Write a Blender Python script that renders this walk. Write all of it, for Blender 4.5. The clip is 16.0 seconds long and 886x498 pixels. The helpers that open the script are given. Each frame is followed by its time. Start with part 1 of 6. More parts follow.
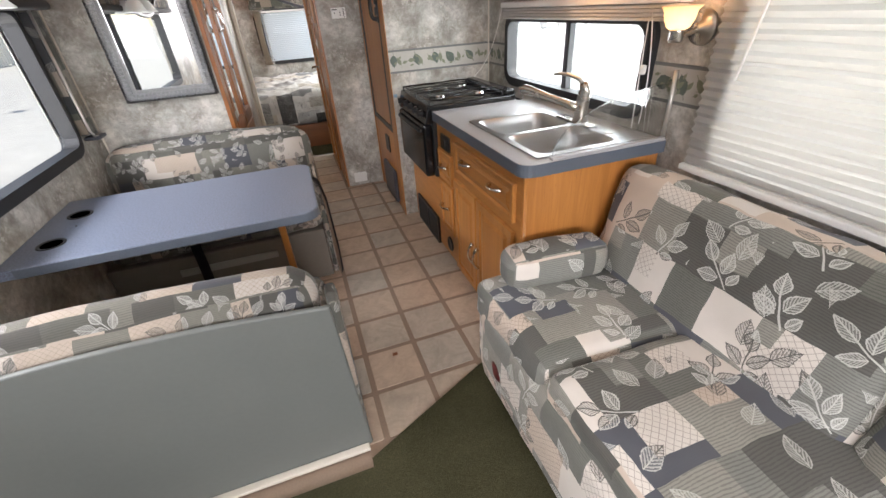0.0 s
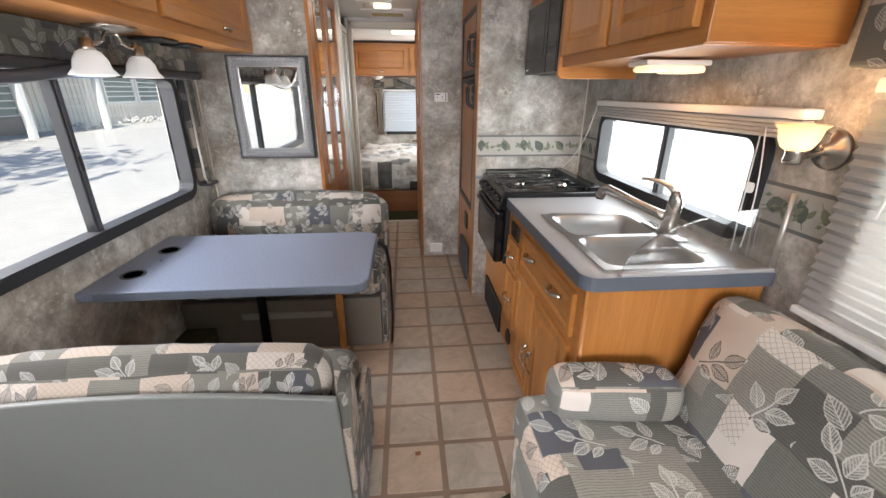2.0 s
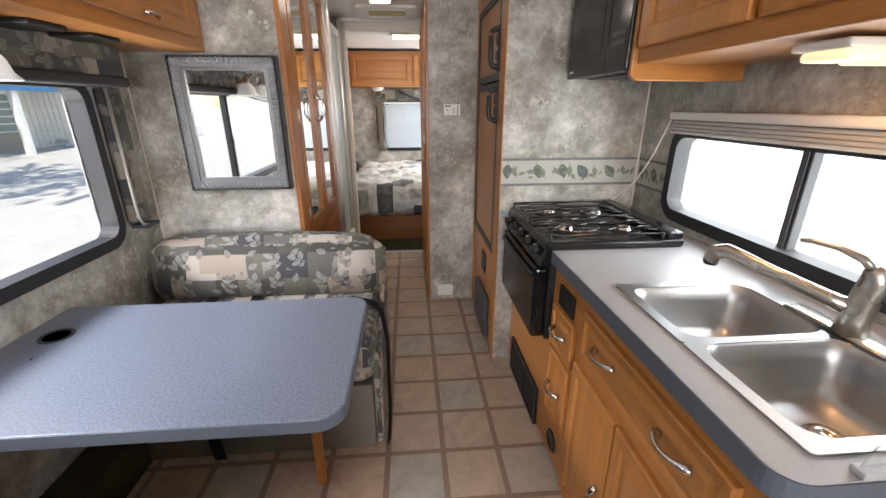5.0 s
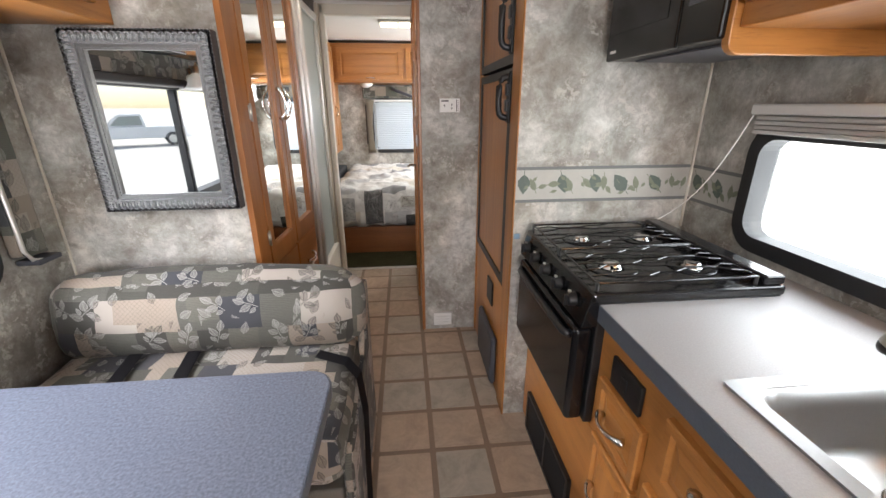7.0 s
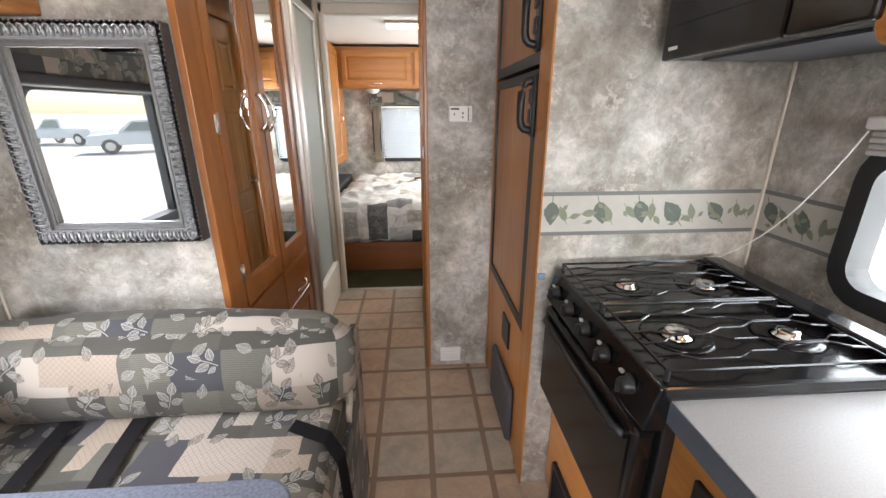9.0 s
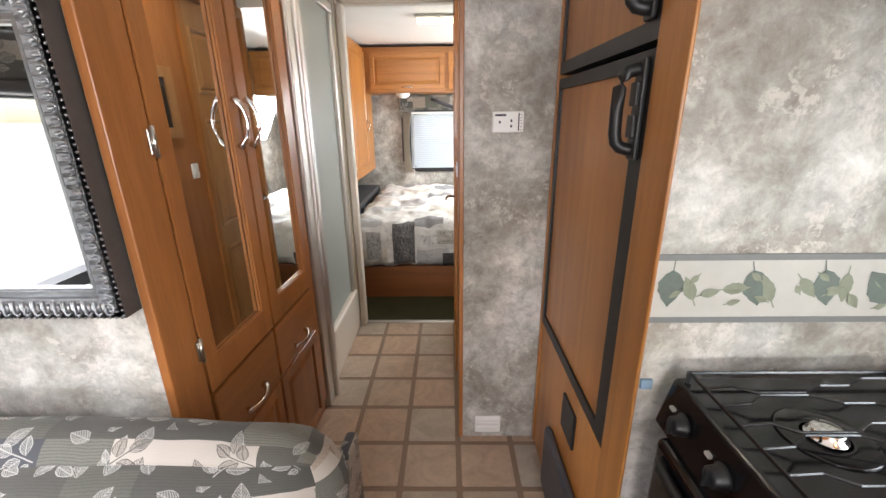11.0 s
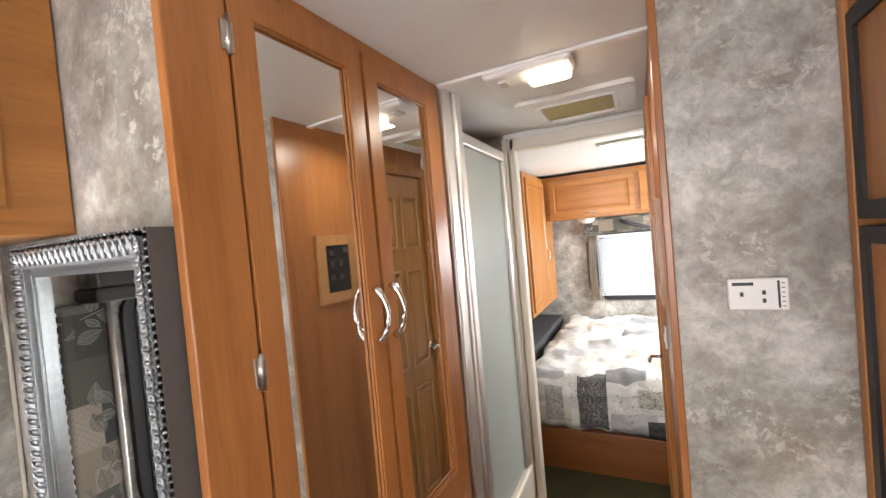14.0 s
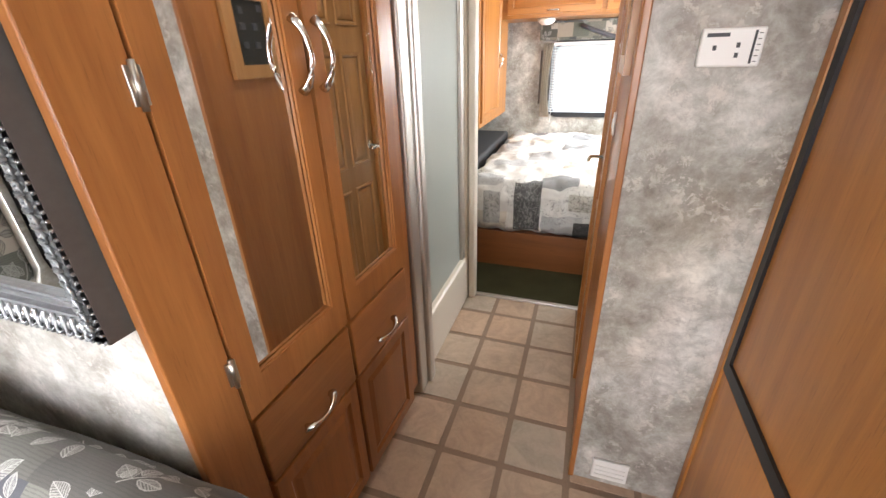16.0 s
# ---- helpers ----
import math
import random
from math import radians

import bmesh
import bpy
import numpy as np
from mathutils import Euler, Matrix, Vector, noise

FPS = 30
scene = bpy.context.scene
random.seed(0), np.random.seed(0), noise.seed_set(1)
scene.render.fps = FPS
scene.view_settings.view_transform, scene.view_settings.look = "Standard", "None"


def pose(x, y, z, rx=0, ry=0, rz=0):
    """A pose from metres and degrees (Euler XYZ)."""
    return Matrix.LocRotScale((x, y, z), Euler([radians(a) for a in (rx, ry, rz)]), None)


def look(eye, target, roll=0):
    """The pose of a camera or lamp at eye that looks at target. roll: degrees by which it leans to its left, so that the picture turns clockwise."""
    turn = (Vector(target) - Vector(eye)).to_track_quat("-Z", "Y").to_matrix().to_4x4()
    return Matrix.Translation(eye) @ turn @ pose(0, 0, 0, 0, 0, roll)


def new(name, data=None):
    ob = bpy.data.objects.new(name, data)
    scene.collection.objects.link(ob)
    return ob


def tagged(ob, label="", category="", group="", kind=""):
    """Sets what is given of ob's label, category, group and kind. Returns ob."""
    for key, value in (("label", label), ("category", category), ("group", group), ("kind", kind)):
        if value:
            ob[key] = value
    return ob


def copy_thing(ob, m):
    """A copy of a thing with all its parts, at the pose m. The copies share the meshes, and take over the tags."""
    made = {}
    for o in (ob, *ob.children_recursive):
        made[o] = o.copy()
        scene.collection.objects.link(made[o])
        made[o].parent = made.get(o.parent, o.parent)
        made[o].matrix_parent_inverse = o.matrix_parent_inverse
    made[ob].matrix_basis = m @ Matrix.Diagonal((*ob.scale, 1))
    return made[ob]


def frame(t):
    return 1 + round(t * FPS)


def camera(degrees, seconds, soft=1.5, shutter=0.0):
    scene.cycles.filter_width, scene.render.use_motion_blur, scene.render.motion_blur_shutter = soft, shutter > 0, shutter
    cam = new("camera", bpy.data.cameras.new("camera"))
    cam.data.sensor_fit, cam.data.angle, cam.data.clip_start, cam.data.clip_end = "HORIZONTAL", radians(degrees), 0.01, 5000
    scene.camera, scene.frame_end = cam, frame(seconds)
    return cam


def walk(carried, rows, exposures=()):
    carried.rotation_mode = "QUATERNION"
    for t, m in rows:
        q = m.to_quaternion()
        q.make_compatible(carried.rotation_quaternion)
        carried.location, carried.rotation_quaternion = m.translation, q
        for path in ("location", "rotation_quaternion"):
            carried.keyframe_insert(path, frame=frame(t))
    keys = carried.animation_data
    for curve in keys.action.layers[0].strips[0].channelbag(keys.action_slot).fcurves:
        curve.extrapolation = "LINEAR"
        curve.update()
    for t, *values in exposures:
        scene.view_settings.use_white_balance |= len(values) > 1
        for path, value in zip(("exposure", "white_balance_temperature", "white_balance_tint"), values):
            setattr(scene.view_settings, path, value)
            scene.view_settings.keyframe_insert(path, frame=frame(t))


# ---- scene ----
cam = camera(95.3, 16.0)
EXPOSURES = [(0, 0.63), (1, 0.7), (4, 0.7), (8, 0.92), (10.5, 1.14), (11.5, 1.3), (12.5, 1.7), (14, 1.52), (16, 1.66)]
PATH = [
    (0, (-0.066, -0.102, 1.391), (0.458, 1.526, 0.355), -3.9),
    (0.5, (0.008, -0.102, 1.411), (0.267, 1.609, 0.408), -2.6),
    (1, (0.088, -0.107, 1.423), (0.221, 1.658, 0.491), -2.4),
    (1.5, (0.116, -0.086, 1.431), (0.228, 1.739, 0.62), -2.3),
    (2, (0.096, 0.011, 1.417), (0.264, 1.867, 0.693), 0.3),
    (2.5, (0.038, 0.185, 1.409), (0.268, 2.036, 0.687), 0.6),
    (3, (0.013, 0.301, 1.407), (0.25, 2.143, 0.666), -0.7),
    (3.5, (0.081, 0.418, 1.404), (0.25, 2.277, 0.688), -1.0),
    (4, (0.118, 0.498, 1.409), (0.246, 2.376, 0.733), -0.3),
    (4.2, (0.116, 0.527, 1.41), (0.244, 2.405, 0.738), -0.2),
    (6.5, (0.089, 1.086, 1.38), (0.285, 2.961, 0.713), -0.1),
    (7, (0.137, 1.188, 1.378), (0.31, 3.064, 0.708), -0.2),
    (7.5, (0.176, 1.27, 1.383), (0.322, 3.149, 0.713), -0.2),
    (8, (0.196, 1.331, 1.399), (0.322, 3.211, 0.727), -0.2),
    (8.2, (0.194, 1.358, 1.391), (0.323, 3.24, 0.726), -0.1),
    (10.5, (0.139, 1.88, 1.391), (0.191, 3.776, 0.756), -0.6),
    (11, (0.178, 2.003, 1.399), (0.149, 3.902, 0.775), -0.7),
    (11.5, (0.203, 2.107, 1.401), (0.074, 4.008, 0.792), -1.1),
    (12, (0.178, 2.208, 1.397), (-0.051, 4.109, 0.818), -1.7),
    (12.5, (0.136, 2.325, 1.408), (-0.221, 4.22, 0.877), -2.8),
    (13, (0.112, 2.386, 1.446), (-0.473, 4.262, 1.072), -4.3),
    (13.5, (0.125, 2.396, 1.523), (-0.649, 4.234, 1.367), -4.8),
    (14, (0.168, 2.394, 1.559), (-0.714, 4.189, 1.51), -5.1),
    (14.5, (0.162, 2.407, 1.535), (-0.69, 4.208, 1.356), -4.4),
    (15, (0.162, 2.432, 1.475), (-0.658, 4.2, 1.023), -3.4),
    (15.5, (0.142, 2.446, 1.409), (-0.602, 4.16, 0.696), -2.5),
    (16, (0.134, 2.454, 1.382), (-0.466, 4.152, 0.513), -1.8),
]
walk(cam, [(t, look(eye, target, roll)) for t, eye, target, roll in PATH], EXPOSURES)

# ---- world, sun, large lights ----
SUN_ELEV, SUN_AZ = 48.0, 166.0   # azimuth from +y towards +x
world = bpy.data.worlds.new("world")
scene.world = world
world.use_nodes = True
wn = world.node_tree
sky = wn.nodes.new("ShaderNodeTexSky")
sky.sky_type = "NISHITA"
sky.sun_disc = False
sky.sun_elevation, sky.sun_rotation = radians(SUN_ELEV), radians(SUN_AZ)
wn.links.new(sky.outputs[0], wn.nodes["Background"].inputs[0])
wn.nodes["Background"].inputs[1].default_value = 0.15
sun = new("sun", bpy.data.lights.new("sun", "SUN"))
sun.data.energy, sun.data.angle, sun.data.color = 5.0, radians(0.5), (1.0, 0.93, 0.82)
sun_dir = Vector((math.cos(radians(SUN_ELEV)) * math.sin(radians(SUN_AZ)), math.cos(radians(SUN_ELEV)) * math.cos(radians(SUN_AZ)), math.sin(radians(SUN_ELEV))))
sun.matrix_world = look(sun_dir * 30, (0, 0, 0))


def area(name, at, target, w, h, watts, color=(1, 1, 1)):
    li = bpy.data.lights.new(name, "AREA")
    li.shape, li.size, li.size_y, li.energy, li.color = "RECTANGLE", w, h, watts, color
    ob = new(name, li)
    ob.matrix_world = look(at, target)
    return ob


# daylight entering by the windshield, the side windows and the bedroom window, plus an added bedroom lamp
area("windshield_daylight", (0.0, -2.33, 1.35), (0.0, 0.5, 0.9), 1.9, 0.8, 60, (0.99, 0.955, 1.0))
area("kitchen_window_daylight", (1.335, 1.82, 1.165), (0, 1.82, 1.165), 1.7, 0.55, 18, (0.95, 0.98, 1.0))
area("dinette_window_skylight", (-2.2, 1.45, 2.12), (0.4, 1.85, 1.1), 2.6, 0.6, 88, (0.99, 0.96, 1.0))
area("yard_bounce_daylight", (-2.15, 1.45, 0.0), (1.0, 1.8, 1.75), 2.4, 0.6, 60, (1.0, 0.975, 0.95))
# added lamp for an unseen side window; the east wall is solid here
area("bedroom_side_window_daylight", (1.22, 6.0, 1.35), (0, 5.9, 0.7), 1.2, 0.6, 38, (0.97, 0.98, 1.0))
area("lounge_window_daylight", (1.36, -0.1, 1.17), (0, -0.1, 1.1), 2.0, 0.6, 8, (1.0, 0.97, 0.92))
area("bedroom_window_daylight", (0.75, 7.16, 1.4), (0.2, 5.6, 0.6), 2.0, 0.6, 4, (0.96, 0.98, 1.0))


def bulb(name, at, watts, color, radius=0.02):
    li = bpy.data.lights.new(name, "POINT")
    li.energy, li.color, li.shadow_soft_size = watts, color, radius
    ob = new(name, li)
    ob.location = at
    return ob


# lamps that are lit
bulb("sconce_bulb_light", (1.112, 1.01, 1.365), 0.8, (1.0, 0.58, 0.28))
area("under_cabinet_lamp_light", (1.06, 1.53, 1.470), (1.12, 1.53, 0.9), 0.22, 0.08, 0.5, (1.0, 0.52, 0.24))
area("hall_lamp_light", (-0.08, 3.74, 2.03), (-0.08, 3.74, 0.0), 0.15, 0.09, 1.3, (1.0, 0.92, 0.80))

# ---- materials ----


class Nodes:
    """Short hand for building a node material."""

    def __init__(self, name):
        self.mat = bpy.data.materials.new(name)
        self.mat.use_nodes = True
        self.t = self.mat.node_tree
        self.bsdf = self.t.nodes["Principled BSDF"]

    def put(self, socket, v):
        if isinstance(v, (int, float, tuple)):
            if isinstance(v, tuple) and len(v) == 3 and socket.type == "RGBA":
                v = (*v, 1)
            socket.default_value = v
        else:
            self.t.links.new(v, socket)

    def set(self, **kw):
        for k, v in kw.items():
            self.put(self.bsdf.inputs[k.replace("_", " ")], v)

    def m(self, op, a, b=0.0, c=0.0):
        n = self.t.nodes.new("ShaderNodeMath")
        n.operation = op
        for i, v in enumerate((a, b, c)):
            self.put(n.inputs[i], v)
        return n.outputs[0]

    def mix(self, f, a, b, kind="MIX"):
        n = self.t.nodes.new("ShaderNodeMix")
        n.data_type, n.blend_type = "RGBA", kind
        self.put(n.inputs[0], f), self.put(n.inputs[6], a), self.put(n.inputs[7], b)
        return n.outputs[2]

    def coord(self, which="Object", scale=(1, 1, 1), rot=(0, 0, 0)):
        c = self.t.nodes.new("ShaderNodeTexCoord")
        p = self.t.nodes.new("ShaderNodeMapping")
        self.t.links.new(c.outputs[which], p.inputs[0])
        p.inputs["Scale"].default_value = scale
        p.inputs["Rotation"].default_value = rot
        return p.outputs[0]

    def noise(self, vec, scale, detail=4.0, rough=0.55, dist=0.0, color=False):
        n = self.t.nodes.new("ShaderNodeTexNoise")
        self.put(n.inputs["Vector"], vec)
        n.inputs["Scale"].default_value, n.inputs["Detail"].default_value = scale, detail
        n.inputs["Roughness"].default_value, n.inputs["Distortion"].default_value = rough, dist
        return n.outputs[1 if color else 0]

    def ramp(self, f, stops, interp="LINEAR"):
        n = self.t.nodes.new("ShaderNodeValToRGB")
        self.put(n.inputs[0], f)
        r = n.color_ramp
        r.interpolation = interp
        while len(r.elements) < len(stops):
            r.elements.new(0.5)
        for e, (p, c) in zip(r.elements, stops):
            e.position = p
            e.color = (*c, 1) if isinstance(c, tuple) else (c, c, c, 1)
        return n.outputs[0]

    def sep(self, v):
        n = self.t.nodes.new("ShaderNodeSeparateXYZ")
        self.put(n.inputs[0], v)
        return n.outputs

    def comb(self, x, y, z=0.0):
        n = self.t.nodes.new("ShaderNodeCombineXYZ")
        for i, v in enumerate((x, y, z)):
            self.put(n.inputs[i], v)
        return n.outputs[0]

    def white(self, v):
        n = self.t.nodes.new("ShaderNodeTexWhiteNoise")
        n.noise_dimensions = "3D"
        self.put(n.inputs["Vector"], v)
        return n.outputs[0]

    def random(self):
        return self.t.nodes.new("ShaderNodeObjectInfo").outputs["Random"]

    def bump(self, h, strength=0.2, dist=0.002):
        n = self.t.nodes.new("ShaderNodeBump")
        self.put(n.inputs["Height"], h)
        n.inputs["Strength"].default_value, n.inputs["Distance"].default_value = strength, dist
        self.t.links.new(n.outputs[0], self.bsdf.inputs["Normal"])


def plain(name, color, rough=0.5, metal=0.0, grain=0.0, grain_scale=60.0, wear=0.12, bump=0.0, **kw):
    n = Nodes(name)
    co = n.coord()
    big = n.noise(co, 2.3, 3)
    small = n.noise(co, grain_scale, 3)
    f = n.m("ADD", n.m("MULTIPLY", n.m("SUBTRACT", big, 0.5), wear * 2), n.m("MULTIPLY", n.m("SUBTRACT", small, 0.5), grain * 2))
    v = n.m("ADD", 1.0, f)
    n.set(Base_Color=n.mix(1.0, color, n.comb(v, v, v), "MULTIPLY"), Roughness=n.m("ADD", rough, n.m("MULTIPLY", n.m("SUBTRACT", big, 0.5), 0.15)), Metallic=metal, **kw)
    if bump:
        n.bump(small, bump, 0.002)
    return n.mat


def wallpaper_material():
    n = Nodes("sponged_wallpaper")
    co = n.coord()
    a = n.noise(co, 2.6, 8, 0.66, 0.3)
    b = n.noise(co, 12.0, 7, 0.76, 0.3)
    c = n.noise(co, 3.7, 5, 0.6)
    f = n.m("ADD", n.m("MULTIPLY", a, 0.62), n.m("MULTIPLY", b, 0.38))
    col = n.ramp(f, [(0.39, (0.19, 0.165, 0.14)), (0.47, (0.31, 0.285, 0.25)), (0.535, (0.44, 0.42, 0.385)), (0.63, (0.74, 0.715, 0.67))])
    col = n.mix(n.ramp(c, [(0.42, 0.0), (0.58, 0.55)]), col, n.mix(1.0, col, (0.94, 1.0, 0.99), "MULTIPLY"))
    warm = n.ramp(n.noise(co, 2.1, 4, 0.6), [(0.5, 0.0), (0.64, 0.5)])
    col = n.mix(warm, col, n.mix(1.0, col, (1.06, 0.97, 0.87), "MULTIPLY"))
    # sponge dabs: hard-edged pale and dark flecks gathered in patches
    where = n.ramp(n.noise(co, 6.5, 3, 0.6), [(0.46, 0.0), (0.58, 1.0)])
    dab = n.ramp(n.noise(co, 34.0, 5, 0.72, 0.4), [(0.53, 0.0), (0.58, 1.0)])
    col = n.mix(n.m("MULTIPLY", n.m("MULTIPLY", where, dab), 0.5), col, (0.66, 0.62, 0.56))
    dip = n.ramp(n.noise(co, 27.0, 5, 0.74, 0.5), [(0.36, 1.0), (0.43, 0.0)])
    col = n.mix(n.m("MULTIPLY", dip, 0.3), col, (0.17, 0.15, 0.13))
    n.set(Base_Color=col, Roughness=0.5, Specular_IOR_Level=0.35)
    n.bump(b, 0.08, 0.002)
    return n.mat


def wood_material(name, dark, light, axis, shine=0.26, random_grain=True):
    """axis: the direction along which the grain runs (0, 1 or 2)."""
    n = Nodes(name)
    sc = [9.0, 9.0, 9.0]
    sc[axis] = 0.55
    co = n.coord(scale=tuple(sc))
    if random_grain:
        add = n.t.nodes.new("ShaderNodeVectorMath")
        add.operation = "ADD"
        n.put(add.inputs[0], co)
        r = n.m("MULTIPLY", n.random(), 37.0)
        n.put(add.inputs[1], n.comb(r, r, r))
        co = add.outputs[0]
    a = n.noise(co, 1.3, 5, 0.6, 0.9)
    fine = n.noise(co, 14.0, 3, 0.6)
    f = n.m("ADD", n.m("MULTIPLY", a, 0.75), n.m("MULTIPLY", fine, 0.25))
    col = n.ramp(f, [(0.3, dark), (0.5, tuple((p + q) / 2 for p, q in zip(dark, light))), (0.7, light)])
    pore = n.ramp(n.noise(co, 26.0, 4, 0.7), [(0.56, 0.0), (0.66, 1.0)])
    broad = n.ramp(n.noise(co, 3.4, 2, 0.5, 1.6), [(0.45, 0.0), (0.62, 1.0)])
    col = n.mix(n.m("MULTIPLY", pore, n.m("ADD", 0.16, n.m("MULTIPLY", broad, 0.22))), col, tuple(q * 0.5 for q in dark))
    v = n.m("ADD", 0.9, n.m("MULTIPLY", n.random(), 0.2))
    n.set(Base_Color=n.mix(1.0, col, n.comb(v, v, v), "MULTIPLY"), Roughness=n.m("ADD", shine, n.m("MULTIPLY", fine, 0.12)))
    n.bump(fine, 0.05, 0.001)
    return n.mat


def patchwork_material(name, seed, size=1.0, pal=None, dens=1.0, leaf_size=1.0):
    """Printed patchwork upholstery: blocks of colour, ribs, diamonds and leaves, by the UV map in metres."""
    n = Nodes(name)
    uv = n.sep(n.coord("UV"))
    u, v = n.m("DIVIDE", uv[0], size), n.m("DIVIDE", uv[1], size)
    # blocks: rows of uneven width
    row = n.m("FLOOR", n.m("DIVIDE", v, 0.155))
    shift = n.m("MULTIPLY", n.white(n.comb(row, seed, 3.0)), 5.0)
    wide = n.m("ADD", 0.13, n.m("MULTIPLY", n.white(n.comb(row, seed, 7.0)), 0.07))
    cu = n.m("ADD", n.m("DIVIDE", u, wide), shift)
    colm = n.m("FLOOR", cu)
    h0 = n.white(n.comb(colm, row, seed))
    # some blocks hold a smaller one
    fu = n.m("FRACT", cu)
    fv = n.m("FRACT", n.m("DIVIDE", v, 0.155))
    cut = n.m("MULTIPLY", n.m("GREATER_THAN", h0, 0.45), n.m("MULTIPLY", n.m("GREATER_THAN", fu, n.m("ADD", 0.25, n.m("MULTIPLY", n.white(n.comb(colm, row, seed + 5)), 0.4))), n.m("GREATER_THAN", fv, n.m("ADD", 0.2, n.m("MULTIPLY", n.white(n.comb(colm, row, seed + 9)), 0.5)))))
    h = n.white(n.comb(n.m("ADD", colm, n.m("MULTIPLY", cut, 41.0)), row, seed + 2.0))
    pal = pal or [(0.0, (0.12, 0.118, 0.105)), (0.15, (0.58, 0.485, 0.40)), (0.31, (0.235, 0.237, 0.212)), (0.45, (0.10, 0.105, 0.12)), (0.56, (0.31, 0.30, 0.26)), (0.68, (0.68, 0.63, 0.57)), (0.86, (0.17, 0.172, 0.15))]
    base = n.ramp(h, pal, "CONSTANT")
    lum = [(p, sum(c) / 3, c[1] - c[2]) for p, c in pal]
    mean = max(q for p, q, g in lum) * 0.62
    pale = n.ramp(h, [(p, (1, 1, 1) if q > mean else (0, 0, 0)) for p, q, g in lum], "CONSTANT")
    green = n.ramp(h, [(p, (1, 1, 1) if q <= mean and g > 0 else (0, 0, 0)) for p, q, g in lum], "CONSTANT")
    # broken ribs on the green blocks, a diamond lattice on half of the pale ones
    wob = n.m("MULTIPLY", n.noise(n.comb(u, v), 22.0, 2), 5.0)
    rib = n.m("GREATER_THAN", n.m("ADD", n.m("SINE", n.m("ADD", n.m("MULTIPLY", v, 830.0), wob)), n.m("MULTIPLY", n.m("SUBTRACT", n.noise(n.comb(n.m("MULTIPLY", u, 0.5), v), 160.0, 2), 0.5), 3.0)), 0.35)
    lattice = n.m("LESS_THAN", n.m("FRACT", n.m("MULTIPLY", h, 17.31)), 0.6)
    dia = n.m("MAXIMUM", n.m("GREATER_THAN", n.m("SINE", n.m("MULTIPLY", n.m("ADD", u, v), 290.0)), 0.93), n.m("GREATER_THAN", n.m("SINE", n.m("MULTIPLY", n.m("SUBTRACT", u, v), 290.0)), 0.93))
    col = n.mix(n.m("MULTIPLY", n.m("MULTIPLY", rib, green), 0.5), base, n.mix(0.72, base, (0.05, 0.05, 0.045)))
    col = n.mix(n.m("MULTIPLY", n.m("MULTIPLY", dia, n.m("MULTIPLY", pale, lattice)), 0.5), col, (0.20, 0.16, 0.12))
    top = max(q for p, q, g in lum)
    thread = n.mix(pale, (top * 0.98, top * 0.97, top * 0.9), (0.085, 0.083, 0.075))

    def sprig(col, cell, off, amount, count):
        """Sketched leaves on a stem, pale on the dark blocks and dark on the pale ones."""
        gu = n.m("ADD", n.m("DIVIDE", u, cell), off)
        gv = n.m("ADD", n.m("DIVIDE", v, cell), off * 1.7)
        iu, iv = n.m("FLOOR", gu), n.m("FLOOR", gv)
        r1 = n.white(n.comb(iu, iv, seed + off))
        r2 = n.white(n.comb(iu, iv, seed + off + 11.0))
        ang = n.m("MULTIPLY", n.m("SUBTRACT", r1, 0.5), 2.6)
        bend = n.m("MULTIPLY", n.m("SUBTRACT", n.noise(n.comb(u, v), 9.0, 1), 0.5), 0.22)
        x = n.m("ADD", n.m("SUBTRACT", n.m("SUBTRACT", gu, iu), 0.5), bend)
        y = n.m("SUBTRACT", n.m("SUBTRACT", gv, iv), 0.5)
        c, s = n.m("COSINE", ang), n.m("SINE", ang)
        sx = n.m("ADD", n.m("MULTIPLY", x, c), n.m("MULTIPLY", y, s))
        sy = n.m("SUBTRACT", n.m("MULTIPLY", y, c), n.m("MULTIPLY", x, s))
        fine = n.noise(n.comb(u, v), 150.0 / leaf_size, 3, 0.7)
        total = n.m("MULTIPLY", n.m("LESS_THAN", n.m("ABSOLUTE", sx), 0.012), n.m("LESS_THAN", n.m("ABSOLUTE", sy), 0.40))
        spots = ((0.0, 0.27, 0.0, 0.2), (-0.19, 0.0, 0.85, 0.2), (0.2, -0.07, -0.95, 0.19), (-0.17, -0.27, 1.1, 0.14)) if count > 1 else ((0.0, 0.0, 0.0, 0.4),)
        for px, py, turn, half in spots:
            dx, dy = n.m("SUBTRACT", sx, px), n.m("SUBTRACT", sy, py)
            ct, st = math.cos(turn), math.sin(turn)
            ly = n.m("ADD", n.m("MULTIPLY", dy, ct), n.m("MULTIPLY", dx, -st))
            lx = n.m("ADD", n.m("MULTIPLY", dx, ct), n.m("MULTIPLY", dy, st))
            p = n.m("DIVIDE", ly, half)
            edge = n.m("MULTIPLY", n.m("SUBTRACT", 1.0, n.m("MULTIPLY", p, p)), n.m("MULTIPLY", half, n.m("SUBTRACT", 0.56, n.m("MULTIPLY", p, 0.18))))
            away = n.m("SUBTRACT", n.m("ADD", edge, n.m("MULTIPLY", n.m("SUBTRACT", fine, 0.5), 0.05 * half / 0.2)), n.m("ABSOLUTE", lx))
            inside = n.m("GREATER_THAN", away, 0.0)
            rim = n.m("LESS_THAN", away, 0.02)
